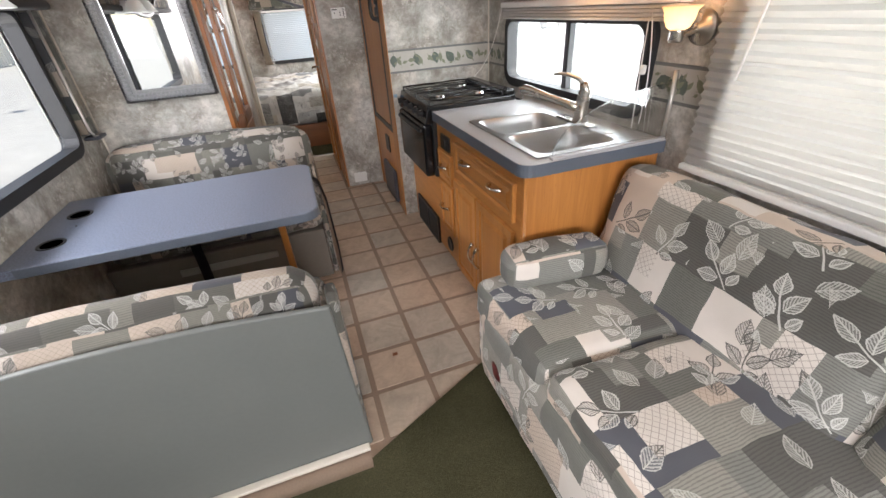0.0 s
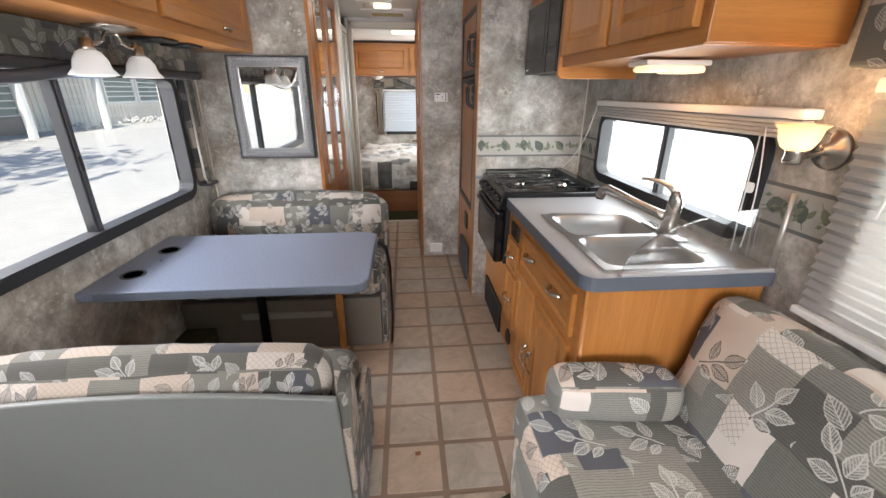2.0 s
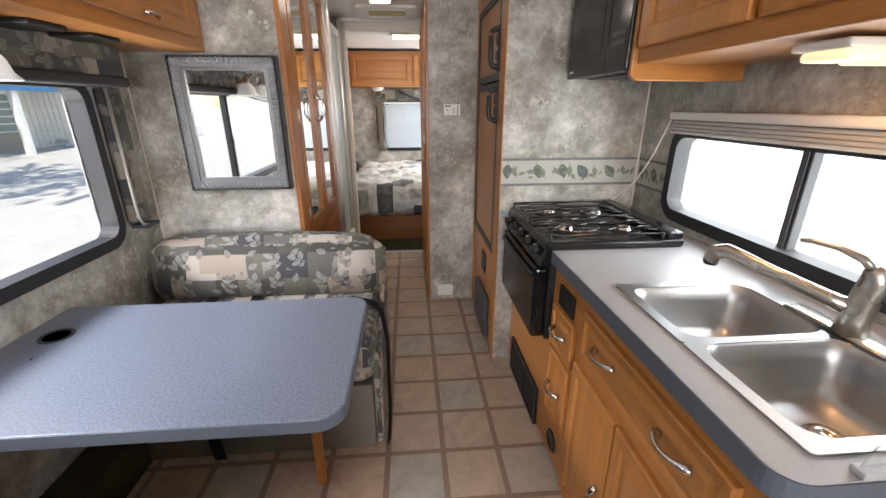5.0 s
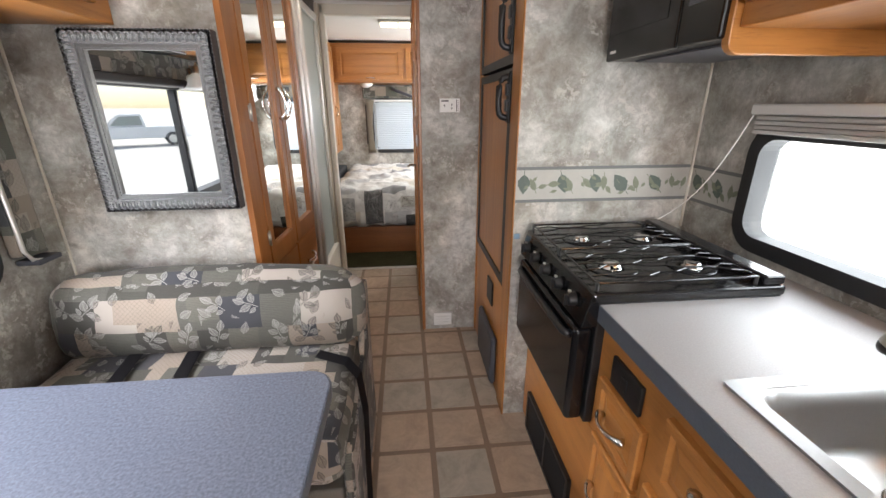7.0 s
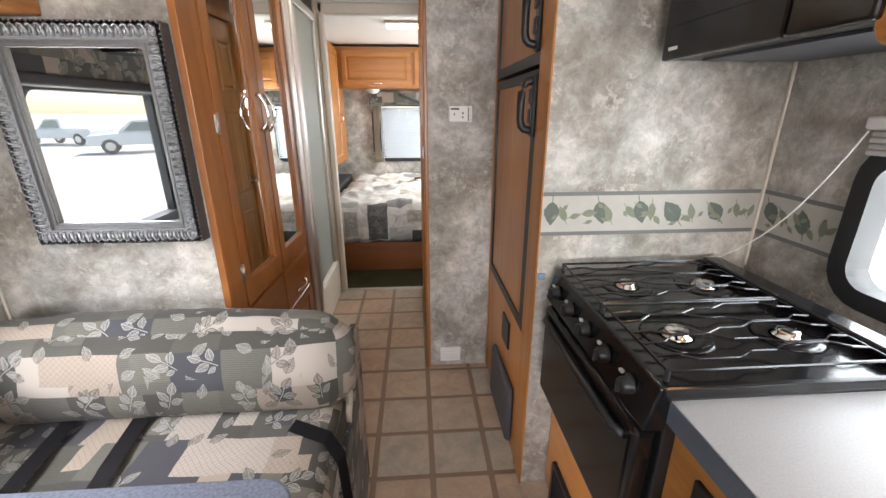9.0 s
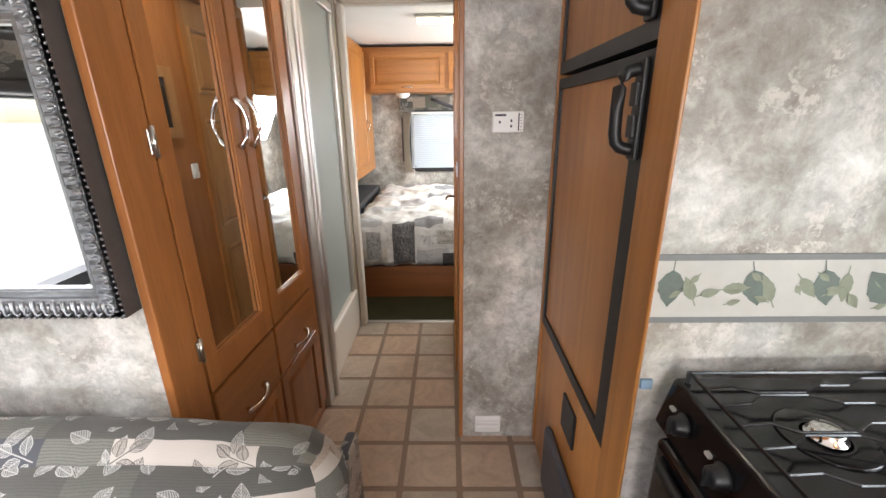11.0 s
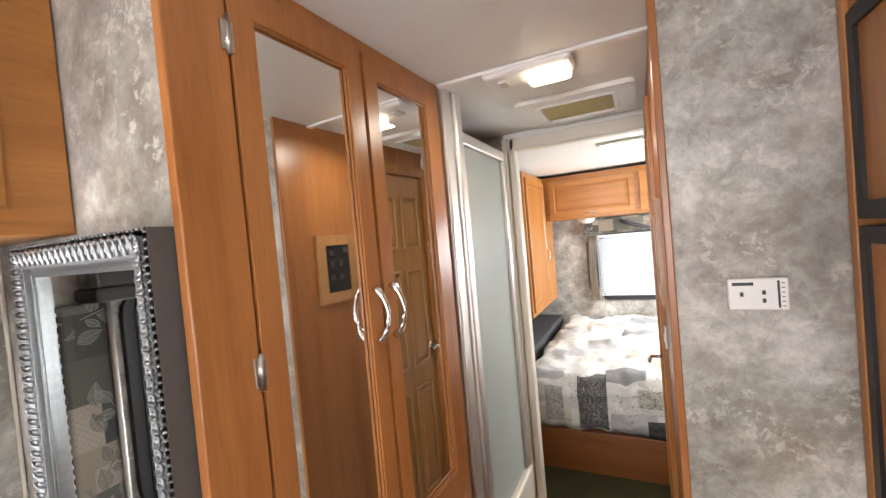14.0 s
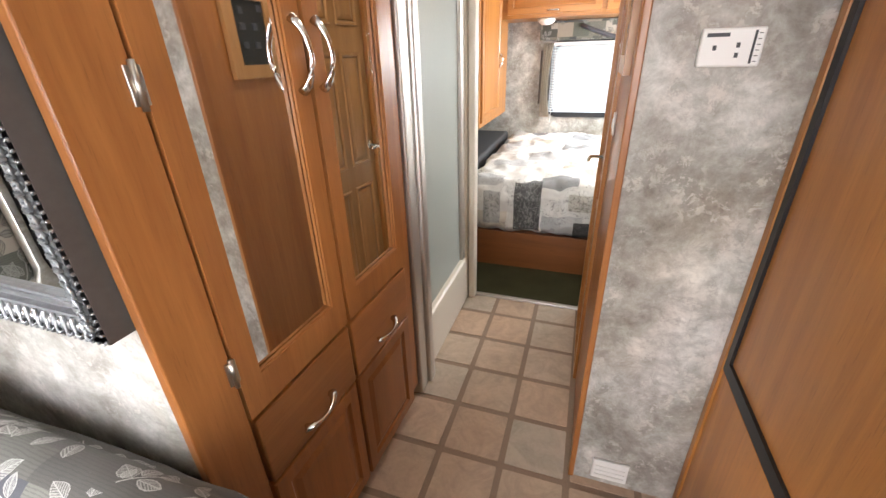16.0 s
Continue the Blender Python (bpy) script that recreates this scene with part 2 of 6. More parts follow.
            stroke = n.m("GREATER_THAN", n.m("ADD", n.m("SINE", n.m("ADD", n.m("MULTIPLY", n.m("SUBTRACT", ly, n.m("MULTIPLY", n.m("ABSOLUTE", lx), 1.3)), 24.0 / half), n.m("MULTIPLY", fine, 5.0))), n.m("MULTIPLY", n.m("SUBTRACT", fine, 0.5), 5.5)), 0.05)
            mid = n.m("LESS_THAN", n.m("ABSOLUTE", lx), 0.009)
            total = n.m("MAXIMUM", total, n.m("MULTIPLY", inside, n.m("MAXIMUM", rim, n.m("MAXIMUM", mid, n.m("ADD", n.m("MULTIPLY", stroke, 0.62), 0.16)))))
        on = n.m("MULTIPLY", total, n.m("LESS_THAN", n.m("FRACT", n.m("MULTIPLY", r2, 13.7)), amount))
        return n.mix(n.m("MULTIPLY", on, 0.88), col, thread)

    col = sprig(col, 0.17 * leaf_size, 0.37, 0.42 * dens, 4)
    col = sprig(col, 0.10 * leaf_size, 4.81, 0.36 * dens, 1)
    soil = n.noise(n.coord(), 5.0, 4)
    vv = n.m("MULTIPLY", n.m("ADD", 0.82, n.m("MULTIPLY", soil, 0.36)), 1.0)
    n.set(Base_Color=n.mix(1.0, col, n.comb(vv, vv, vv), "MULTIPLY"), Roughness=0.85, Specular_IOR_Level=0.2, Sheen_Weight=0.15)
    n.bump(n.m("ADD", n.noise(n.comb(u, v), 420.0, 2), n.m("MULTIPLY", rib, 0.4)), 0.25, 0.001)
    return n.mat


WALLPAPER = wallpaper_material()
WOOD_V = wood_material("maple_upright", (0.31, 0.117, 0.027), (0.53, 0.230, 0.060), 2)
WOOD_Y = wood_material("maple_lengthwise", (0.31, 0.117, 0.027), (0.53, 0.230, 0.060), 1)
WOOD_X = wood_material("maple_across", (0.31, 0.117, 0.027), (0.53, 0.230, 0.060), 0)
WOOD_RED = wood_material("russet_maple_upright", (0.25, 0.088, 0.024), (0.42, 0.172, 0.050), 2)
WOOD_RED_Y = wood_material("russet_maple_lengthwise", (0.25, 0.088, 0.024), (0.42, 0.172, 0.050), 1)
WOOD_DARK = wood_material("dark_maple", (0.17, 0.055, 0.016), (0.27, 0.095, 0.028), 0)
OAK = wood_material("pale_maple_door", (0.36, 0.17, 0.06), (0.50, 0.27, 0.11), 2)
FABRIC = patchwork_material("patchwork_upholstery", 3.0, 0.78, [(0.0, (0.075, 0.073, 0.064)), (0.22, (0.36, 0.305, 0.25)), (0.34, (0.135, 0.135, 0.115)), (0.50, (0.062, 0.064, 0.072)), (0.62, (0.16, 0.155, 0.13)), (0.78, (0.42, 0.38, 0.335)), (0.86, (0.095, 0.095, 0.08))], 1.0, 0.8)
FABRIC_B = patchwork_material("patchwork_upholstery_sofa", 6.0, 1.05, None, 1.0, 1.0)
FABRIC_C = patchwork_material("patchwork_valance", 9.0, 0.75, [(0.0, (0.07, 0.07, 0.06)), (0.2, (0.24, 0.205, 0.165)), (0.36, (0.10, 0.105, 0.085)), (0.5, (0.05, 0.052, 0.055)), (0.64, (0.15, 0.145, 0.12)), (0.78, (0.30, 0.27, 0.23)), (0.88, (0.085, 0.088, 0.075))])


def comforter_material():
    """Cream cloth with washed grey blocks, faint pen strokes and a few dark printed panels, by the UV map in metres."""
    n = Nodes("printed_comforter")
    uv = n.sep(n.coord("UV"))
    u, v = uv[0], uv[1]
    row = n.m("FLOOR", n.m("DIVIDE", v, 0.21))
    colm = n.m("FLOOR", n.m("ADD", n.m("DIVIDE", u, 0.24), n.m("MULTIPLY", n.white(n.comb(row, 2.0, 1.0)), 4.0)))
    h = n.white(n.comb(colm, row, 6.0))
    col = n.ramp(h, [(0.0, (0.66, 0.655, 0.63)), (0.42, (0.46, 0.465, 0.465)), (0.60, (0.70, 0.69, 0.66)), (0.80, (0.58, 0.545, 0.475)), (0.92, (0.27, 0.275, 0.28))], "CONSTANT")
    fine = n.noise(n.comb(u, v), 75.0, 3, 0.7)
    pen = n.m("LESS_THAN", n.m("ABSOLUTE", n.m("SUBTRACT", n.noise(n.comb(u, v), 24.0, 2, 0.55, 1.2), 0.5)), 0.012)
    some = n.ramp(n.noise(n.comb(u, v), 5.5, 2), [(0.47, 0.0), (0.55, 1.0)])
    col = n.mix(n.m("MULTIPLY", n.m("MULTIPLY", pen, some), 0.7), col, (0.13, 0.13, 0.13))

    px, py, pz = n.sep(n.coord("Object"))
    hanging = n.m("LESS_THAN", py, -0.85)

    def panel(col, u0, u1, v0, v1, tone, lines):
        inside = n.m("MULTIPLY", n.m("MULTIPLY", n.m("GREATER_THAN", px, u0), n.m("LESS_THAN", px, u1)), n.m("MULTIPLY", n.m("GREATER_THAN", pz, v0), n.m("LESS_THAN", pz, v1)))
        inside = n.m("MULTIPLY", inside, hanging)
        sketch = n.m("LESS_THAN", n.m("ABSOLUTE", n.m("SUBTRACT", n.noise(n.comb(u, v), 34.0, 3, 0.6, 1.0), 0.5)), 0.022)
        mark = n.mix(n.m("MULTIPLY", sketch, 0.85), tone, lines)
        return n.mix(inside, col, mark)
    for q in COMFORTER_PANELS:
        col = panel(col, *q)
    w = n.m("ADD", 0.93, n.m("MULTIPLY", fine, 0.14))
    n.set(Base_Color=n.mix(1.0, col, n.comb(w, w, w), "MULTIPLY"), Roughness=0.8, Specular_IOR_Level=0.25)
    n.bump(n.noise(n.comb(u, v), 26.0, 4, 0.6), 0.35, 0.004)
    return n.mat


# printed panels on the hanging front: from, to across; from, to in height; ground; drawing
COMFORTER_PANELS = (
    (-0.475, -0.305, 0.400, 0.720, (0.085, 0.085, 0.085), (0.34, 0.34, 0.33)),
    (-0.134, 0.040, 0.565, 0.670, (0.5, 0.48, 0.43), (0.07, 0.07, 0.07)),
    (-0.090, 0.080, 0.350, 0.490, (0.05, 0.05, 0.05), (0.12, 0.12, 0.12)),
    (-0.680, -0.565, 0.440, 0.660, (0.42, 0.42, 0.41), (0.12, 0.12, 0.12)),
)
QUILT = comforter_material()
VINYL_GREY = plain("grey_green_vinyl", (0.14, 0.15, 0.138), 0.5, grain=0.06, bump=0.05)
LAMINATE = plain("blue_grey_laminate", (0.152, 0.176, 0.232), 0.36, grain=0.75, grain_scale=150, wear=0.08)
COUNTER = plain("grey_laminate_top", (0.40, 0.40, 0.405), 0.42, grain=0.16, grain_scale=260, wear=0.08)
COUNTER_EDGE = plain("blue_grey_edge", (0.10, 0.118, 0.145), 0.4, grain=0.2, grain_scale=220)
CEILING = plain("white_ceiling_panel", (0.78, 0.77, 0.74), 0.6, wear=0.05, grain=0.03)
WHITE = plain("white_plastic", (0.78, 0.77, 0.74), 0.4, wear=0.04)
CREAM = plain("cream_plastic", (0.66, 0.61, 0.52), 0.4, wear=0.06)
BLACK = plain("black_plastic", (0.012, 0.012, 0.013), 0.42, wear=0.2)
RUBBER = plain("black_window_frame", (0.016, 0.017, 0.019), 0.6, wear=0.2)
ENAMEL = plain("black_enamel", (0.010, 0.010, 0.011), 0.16, wear=0.3)
BLACK_GLASS = plain("black_glass", (0.006, 0.006, 0.007), 0.17, wear=0.2)
STEEL = plain("brushed_steel", (0.43, 0.427, 0.42), 0.36, 1.0, grain=0.05, grain_scale=180)
CHROME = plain("chrome", (0.75, 0.74, 0.72), 0.1, 1.0, wear=0.05)
NICKEL = plain("brushed_nickel", (0.50, 0.47, 0.42), 0.28, 1.0)
ALU = plain("silver_aluminium", (0.62, 0.60, 0.56), 0.38, 0.75, wear=0.08)
PEWTER = plain("pewter_frame", (0.27, 0.275, 0.28), 0.32, 0.7, grain=0.25, grain_scale=90, bump=0.2)
WEBBING = plain("black_webbing", (0.010, 0.010, 0.014), 0.7, grain=0.3, grain_scale=300)
MIRROR = plain("mirror_glass", (0.9, 0.91, 0.9), 0.015, 1.0, wear=0.0)
GREY_PANEL = plain("taupe_panel", (0.19, 0.17, 0.14), 0.6, grain=0.08)
SLATE = plain("slate_grey_plastic", (0.06, 0.062, 0.075), 0.45)


def carpet_material():
    n = Nodes("olive_carpet")
    co = n.coord()
    a, b = n.noise(co, 260.0, 3, 0.7), n.noise(co, 4.0, 4)
    f = n.m("ADD", n.m("MULTIPLY", a, 0.7), n.m("MULTIPLY", b, 0.3))
    n.set(Base_Color=n.ramp(f, [(0.3, (0.028, 0.028, 0.014)), (0.55, (0.068, 0.064, 0.034)), (0.75, (0.12, 0.112, 0.066))]), Roughness=0.95, Specular_IOR_Level=0.1)
    n.bump(a, 0.8, 0.006)
    return n.mat


def tile_material():
    n = Nodes("stone_look_vinyl_tile")
    co = n.coord("Object")
    add = n.t.nodes.new("ShaderNodeVectorMath")
    add.operation = "ADD"
    r = n.random()
    n.put(add.inputs[0], co)
    n.put(add.inputs[1], n.comb(n.m("MULTIPLY", r, 91.0), n.m("MULTIPLY", r, 53.0), 0.0))
    a = n.noise(add.outputs[0], 9.0, 6, 0.65, 1.0)
    b = n.noise(add.outputs[0], 60.0, 3)
    tone = n.ramp(n.m("FRACT", n.m("MULTIPLY", r, 5.3)), [(0.0, (0.53, 0.385, 0.28)), (0.4, (0.52, 0.42, 0.325)), (0.7, (0.47, 0.43, 0.365)), (1.0, (0.56, 0.40, 0.285))])
    f = n.ramp(n.m("ADD", n.m("MULTIPLY", a, 0.8), n.m("MULTIPLY", b, 0.2)), [(0.3, 0.72), (0.55, 1.0), (0.75, 1.18)])
    n.set(Base_Color=n.mix(1.0, tone, f, "MULTIPLY"), Roughness=0.42, Specular_IOR_Level=0.4)
    n.bump(a, 0.1, 0.002)
    return n.mat


CARPET = carpet_material()
TILE = tile_material()
GROUT = plain("brown_grout_vinyl", (0.275, 0.20, 0.145), 0.5, grain=0.15, grain_scale=120)


def glass_material(name, color=(1, 1, 1), rough=0.0, alpha_mix=0.9):
    n = Nodes(name)
    glossy = n.bsdf
    n.set(Base_Color=color, Roughness=rough, Transmission_Weight=1.0, IOR=1.45)
    tr = n.t.nodes.new("ShaderNodeBsdfTransparent")
    mx = n.t.nodes.new("ShaderNodeMixShader")
    tr.inputs[0].default_value = (*color, 1)
    mx.inputs[0].default_value = alpha_mix
    n.t.links.new(glossy.outputs[0], mx.inputs[1])
    n.t.links.new(tr.outputs[0], mx.inputs[2])
    n.t.links.new(mx.outputs[0], n.t.nodes["Material Output"].inputs[0])
    return n.mat


PANE = glass_material("window_glass", (0.97, 0.98, 0.98))
PLEXI = glass_material("clear_acrylic", (0.95, 0.96, 0.96), 0.02, 0.8)


def frosted_material():
    n = Nodes("obscure_glass")
    co = n.coord()
    n.set(Base_Color=(0.46, 0.50, 0.46), Roughness=0.45, Transmission_Weight=0.35, IOR=1.3)
    n.bump(n.noise(co, 90.0, 2), 0.3, 0.003)
    return n.mat


FROSTED = frosted_material()


def shade_material(name, color, trans):
    """Thin cloth or slat that lets daylight glow through."""
    n = Nodes(name)
    n.set(Base_Color=color, Roughness=0.7)
    tl = n.t.nodes.new("ShaderNodeBsdfTranslucent")
    mx = n.t.nodes.new("ShaderNodeMixShader")
    tl.inputs[0].default_value = (*color, 1)
    mx.inputs[0].default_value = trans
    n.t.links.new(n.bsdf.outputs[0], mx.inputs[1])
    n.t.links.new(tl.outputs[0], mx.inputs[2])
    n.t.links.new(mx.outputs[0], n.t.nodes["Material Output"].inputs[0])
    return n.mat


SHADE = shade_material("pleated_shade_cloth", (0.68, 0.665, 0.64), 0.3)
BLIND = shade_material("white_slat", (0.50, 0.56, 0.61), 0.05)


def glow(name, color, strength):
    n = Nodes(name)
    n.set(Base_Color=color, Emission_Color=color, Emission_Strength=strength, Roughness=0.4)
    return n.mat


LAMP_WARM = glow("warm_lamp_diffuser", (1.0, 0.80, 0.48), 0.5)
LAMP_HALL = glow("lit_ceiling_diffuser", (1.0, 0.86, 0.62), 2.2)
BULB = glow("lit_bulb", (1.0, 0.76, 0.44), 12.0)
MILK = shade_material("milk_glass", (0.85, 0.86, 0.86), 0.35)
AMBER = shade_material("ribbed_amber_glass", (0.92, 0.80, 0.66), 0.7)

# ---- building helpers ----
BASE = {}
DATUM = Vector((0, 0, 0))


def datum(x, y, z):
    """Sets the corner from which the next things are laid out."""
    DATUM[:] = (x, y, z)


def thing(name, at, label, category, group="", kind=""):
    ob = new(name)
    ob.empty_display_size = 0.05
    ob.location = Vector(at) + DATUM
    BASE[ob] = Vector(at)
    return tagged(ob, label, category, group, kind)


def box_uv(bm):
    layer = bm.loops.layers.uv.verify()
    for f in bm.faces:
        a = max(range(3), key=lambda i: abs(f.normal[i]))
        i, j = ((1, 2), (0, 2), (0, 1))[a]
        for l in f.loops:
            l[layer].uv = (l.vert.co[i] + 0.37 * a, l.vert.co[j])


def finish(bm, smooth):
    bm.normal_update()
    if not bm.loops.layers.uv:
        box_uv(bm)
    for f in bm.faces:
        f.smooth = smooth


def part(name, bm, material, parent, label="", smooth=False):
    """Links a bmesh, drawn in the room's metres, as one mesh under a thing or a part."""
    finish(bm, smooth)
    off = BASE[parent]
    for v in bm.verts:
        v.co -= off
    me = bpy.data.meshes.new(name)
    bm.to_mesh(me)
    bm.free()
    me.materials.append(material)
    ob = new(name, me)
    ob.parent = parent
    BASE[ob] = off
    return tagged(ob, label)


def solid(name, bm, material, label, category, group="", kind="", smooth=False):
    """Links a bmesh as a thing of one mesh, its origin at the middle of its foot."""
    finish(bm, smooth)
    xs = [v.co for v in bm.verts]
    lo = Vector([min(c[i] for c in xs) for i in range(3)])
    hi = Vector([max(c[i] for c in xs) for i in range(3)])
    at = Vector(((lo.x + hi.x) / 2, (lo.y + hi.y) / 2, lo.z))
    for v in bm.verts:
        v.co -= at
    me = bpy.data.meshes.new(name)
    bm.to_mesh(me)
    bm.free()
    me.materials.append(material)
    ob = new(name, me)
    ob.location = at + DATUM
    BASE[ob] = at
    return tagged(ob, label, category, group, kind)


def box(x0, x1, y0, y1, z0, z1, bevel=0.0, seg=2, bm=None):
    """A box, with rounded edges if asked; added to bm if one is given."""
    b = bmesh.new()
    bmesh.ops.create_cube(b, size=1.0, matrix=Matrix.Translation(((x0 + x1) / 2, (y0 + y1) / 2, (z0 + z1) / 2)) @ Matrix.Diagonal((abs(x1 - x0), abs(y1 - y0), abs(z1 - z0), 1)))
    if bevel:
        bmesh.ops.bevel(b, geom=b.edges[:], offset=bevel, segments=seg, affect="EDGES", profile=0.5)
    return join(bm, b)


def join(bm, b):
    if bm is None:
        return b
    me = bpy.data.meshes.new("tmp")
    b.to_mesh(me)
    b.free()
    bm.from_mesh(me)
    bpy.data.meshes.remove(me)
    return bm


def prism(pts, axis, a, b, bevel=0.0, seg=2, bm=None):
    """An outline in the two other axes, drawn out along axis from a to b."""
    m = bmesh.new()
    i, j = [k for k in range(3) if k != axis]
    vs = []
    for p in pts:
        co = [0, 0, 0]
        co[i], co[j], co[axis] = p[0], p[1], a
        vs.append(m.verts.new(co))
    f = m.faces.new(vs)
    r = bmesh.ops.extrude_face_region(m, geom=[f])
    d = Vector([0, 0, 0])
    d[axis] = b - a
    bmesh.ops.translate(m, vec=d, verts=[g for g in r["geom"] if isinstance(g, bmesh.types.BMVert)])
    bmesh.ops.recalc_face_normals(m, faces=m.faces[:])
    if bevel:
        bmesh.ops.bevel(m, geom=[e for e in m.edges if len(e.link_faces) == 2 and e.calc_face_angle(0) > 0.6], offset=bevel, segments=seg, affect="EDGES", profile=0.5)
    return join(bm, m)


def rounded(x0, x1, y0, y1, r, n=5, corners=(1, 1, 1, 1)):
    """Outline of a rectangle with round corners, from the lower right round."""
    out = []
    for k, (cx, cy, a) in enumerate(((x1 - r, y0 + r, -90), (x1 - r, y1 - r, 0), (x0 + r, y1 - r, 90), (x0 + r, y0 + r, 180))):
        if corners[k]:
            out += [(cx + r * math.cos(radians(a + 90 * s / n)), cy + r * math.sin(radians(a + 90 * s / n))) for s in range(n + 1)]
        else:
            out.append(((x1, y0), (x1, y1), (x0, y1), (x0, y0))[k])
    return out


def ring(outer, inner, axis, a, b, bm=None):
    """A frame between two outlines of the same number of points, from a to b along axis."""
    m = bmesh.new()
    i, j = [k for k in range(3) if k != axis]

    def loop(pts, d):
        out = []
        for p in pts:
            co = [0, 0, 0]
            co[i], co[j], co[axis] = p[0], p[1], d
            out.append(m.verts.new(co))
        return out
    loops = [loop(outer, a), loop(outer, b), loop(inner, b), loop(inner, a)]
    n = len(outer)
    for k in range(4):
        p, q = loops[k], loops[(k + 1) % 4]
        for s in range(n):
            m.faces.new((p[s], p[(s + 1) % n], q[(s + 1) % n], q[s]))
    bmesh.ops.recalc_face_normals(m, faces=m.faces[:])
    return join(bm, m)


def tube(pts, r, n=8, bm=None, flat=1.0):
    """A round bar along points; r may be a list, one for each point."""
    m = bmesh.new()
    pts = [Vector(p) for p in pts]
    rs = r if isinstance(r, (list, tuple)) else [r] * len(pts)
    up = Vector((0.013, 0.021, 1))
    rings = []
    for k, p in enumerate(pts):
        d = (pts[min(k + 1, len(pts) - 1)] - pts[max(k - 1, 0)]).normalized()
        s = d.cross(up if abs(d.z) < 0.95 else Vector((1, 0.02, 0))).normalized()
        t = s.cross(d)
        rings.append([m.verts.new(p + rs[k] * (math.cos(6.2832 * a / n) * s * flat + math.sin(6.2832 * a / n) * t)) for a in range(n)])
    for p, q in zip(rings, rings[1:]):
        for a in range(n):
            m.faces.new((p[a], p[(a + 1) % n], q[(a + 1) % n], q[a]))
    m.faces.new(rings[0][::-1])
    m.faces.new(rings[-1])
    bmesh.ops.recalc_face_normals(m, faces=m.faces[:])
    return join(bm, m)


def arc(p, q, bulge, n=10):
    """Points from p to q that bow out by the vector bulge."""
    p, q, bulge = Vector(p), Vector(q), Vector(bulge)
    return [p.lerp(q, k / n) + bulge * math.sin(math.pi * k / n) for k in range(n + 1)]


def lathe(profile, at, n=20, axis=2, bm=None):
    """Profile rows of (radius, height) turned about an axis through at."""
    m = bmesh.new()
    i, j = [k for k in range(3) if k != axis]
    rings = []
    for r, h in profile:
        row = []
        for a in range(n):
            co = list(at)
            co[i] += r * math.cos(6.2832 * a / n)
            co[j] += r * math.sin(6.2832 * a / n)
            co[axis] += h
            row.append(m.verts.new(co))
        rings.append(row)
    for p, q in zip(rings, rings[1:]):
        for a in range(n):
            m.faces.new((p[a], p[(a + 1) % n], q[(a + 1) % n], q[a]))
    for row in (rings[0], rings[-1]):
        if (row[0].co - row[n // 2].co).length > 1e-4:
            m.faces.new(row)
    bmesh.ops.remove_doubles(m, verts=m.verts[:], dist=1e-5)
    bmesh.ops.recalc_face_normals(m, faces=m.faces[:])
    return join(bm, m)


def cushion(size, r, puff=(0.0, 0.0, 0.0), n=14, wrinkle=0.004, seed=0.0, m=None):
    """A stuffed box about its middle: sizes, edge radius, how far each pair of faces swells; turned and moved by m."""
    b = bmesh.new()
    h = [s / 2 for s in size]
    bmesh.ops.create_cube(b, size=2.0)
    bmesh.ops.subdivide_edges(b, edges=b.edges[:], cuts=n, use_grid_fill=True)
    layer = b.loops.layers.uv.verify()
    b.normal_update()
    for f in b.faces:
        a = max(range(3), key=lambda i: abs(f.normal[i]))
        i, j = ((1, 2), (0, 2), (0, 1))[a]
        for l in f.loops:
            c = l.vert.co
            l[layer].uv = (c[i] * h[i] + seed * 3.1 + a * 0.21, c[j] * h[j] + seed * 1.7 + a * 0.13)
    for v in b.verts:
        c = [max(-1.0, min(1.0, q)) for q in v.co]
        p = Vector([c[i] * h[i] for i in range(3)])
        core = Vector([max(-(h[i] - r), min(h[i] - r, p[i])) for i in range(3)])
        d = p - core
        if d.length > 1e-9:
            p = core + d.normalized() * r
        for i in range(3):
            j, k = [q for q in range(3) if q != i]
            p[i] += puff[i] * c[i] * (1 - c[j] ** 2) * (1 - c[k] ** 2)
        p += wrinkle * (noise.noise_vector(p * 9.0 + Vector((seed * 7, 0, 0))) + 0.5 * noise.noise_vector(p * 23.0 + Vector((0, seed * 5, 0))))
        v.co = p
    if m is not None:
        bmesh.ops.transform(b, matrix=m, verts=b.verts[:])
    return b


def raised_panel(origin, u, v, w, h, thick=0.02, rail=0.055, arch=False):
    """A cabinet door: frame with a sunk and raised field. origin: a corner; u, v: unit ways across and up; it faces u x v."""
    b = bmesh.new()
    u, v = Vector(u), Vector(v)
    nrm = u.cross(v)
    o = Vector(origin)
    steps = ((0.0, 0.0), (0.0, thick - 0.004), (0.004, thick), (rail - 0.008, thick), (rail, thick - 0.008), (rail + 0.006, thick - 0.008), (rail + 0.026, thick - 0.002))
    loops = []
    for ins, d in steps:
        loops.append([b.verts.new(o + u * x + v * y + nrm * d) for x, y in ((ins, ins), (w - ins, ins), (w - ins, h - ins), (ins, h - ins))])
    for p, q in zip(loops, loops[1:]):
        for k in range(4):
            b.faces.new((p[k], p[(k + 1) % 4], q[(k + 1) % 4], q[k]))
    b.faces.new(loops[-1])
    b.faces.new(loops[0][::-1])
    bmesh.ops.recalc_face_normals(b, faces=b.faces[:])
    return b


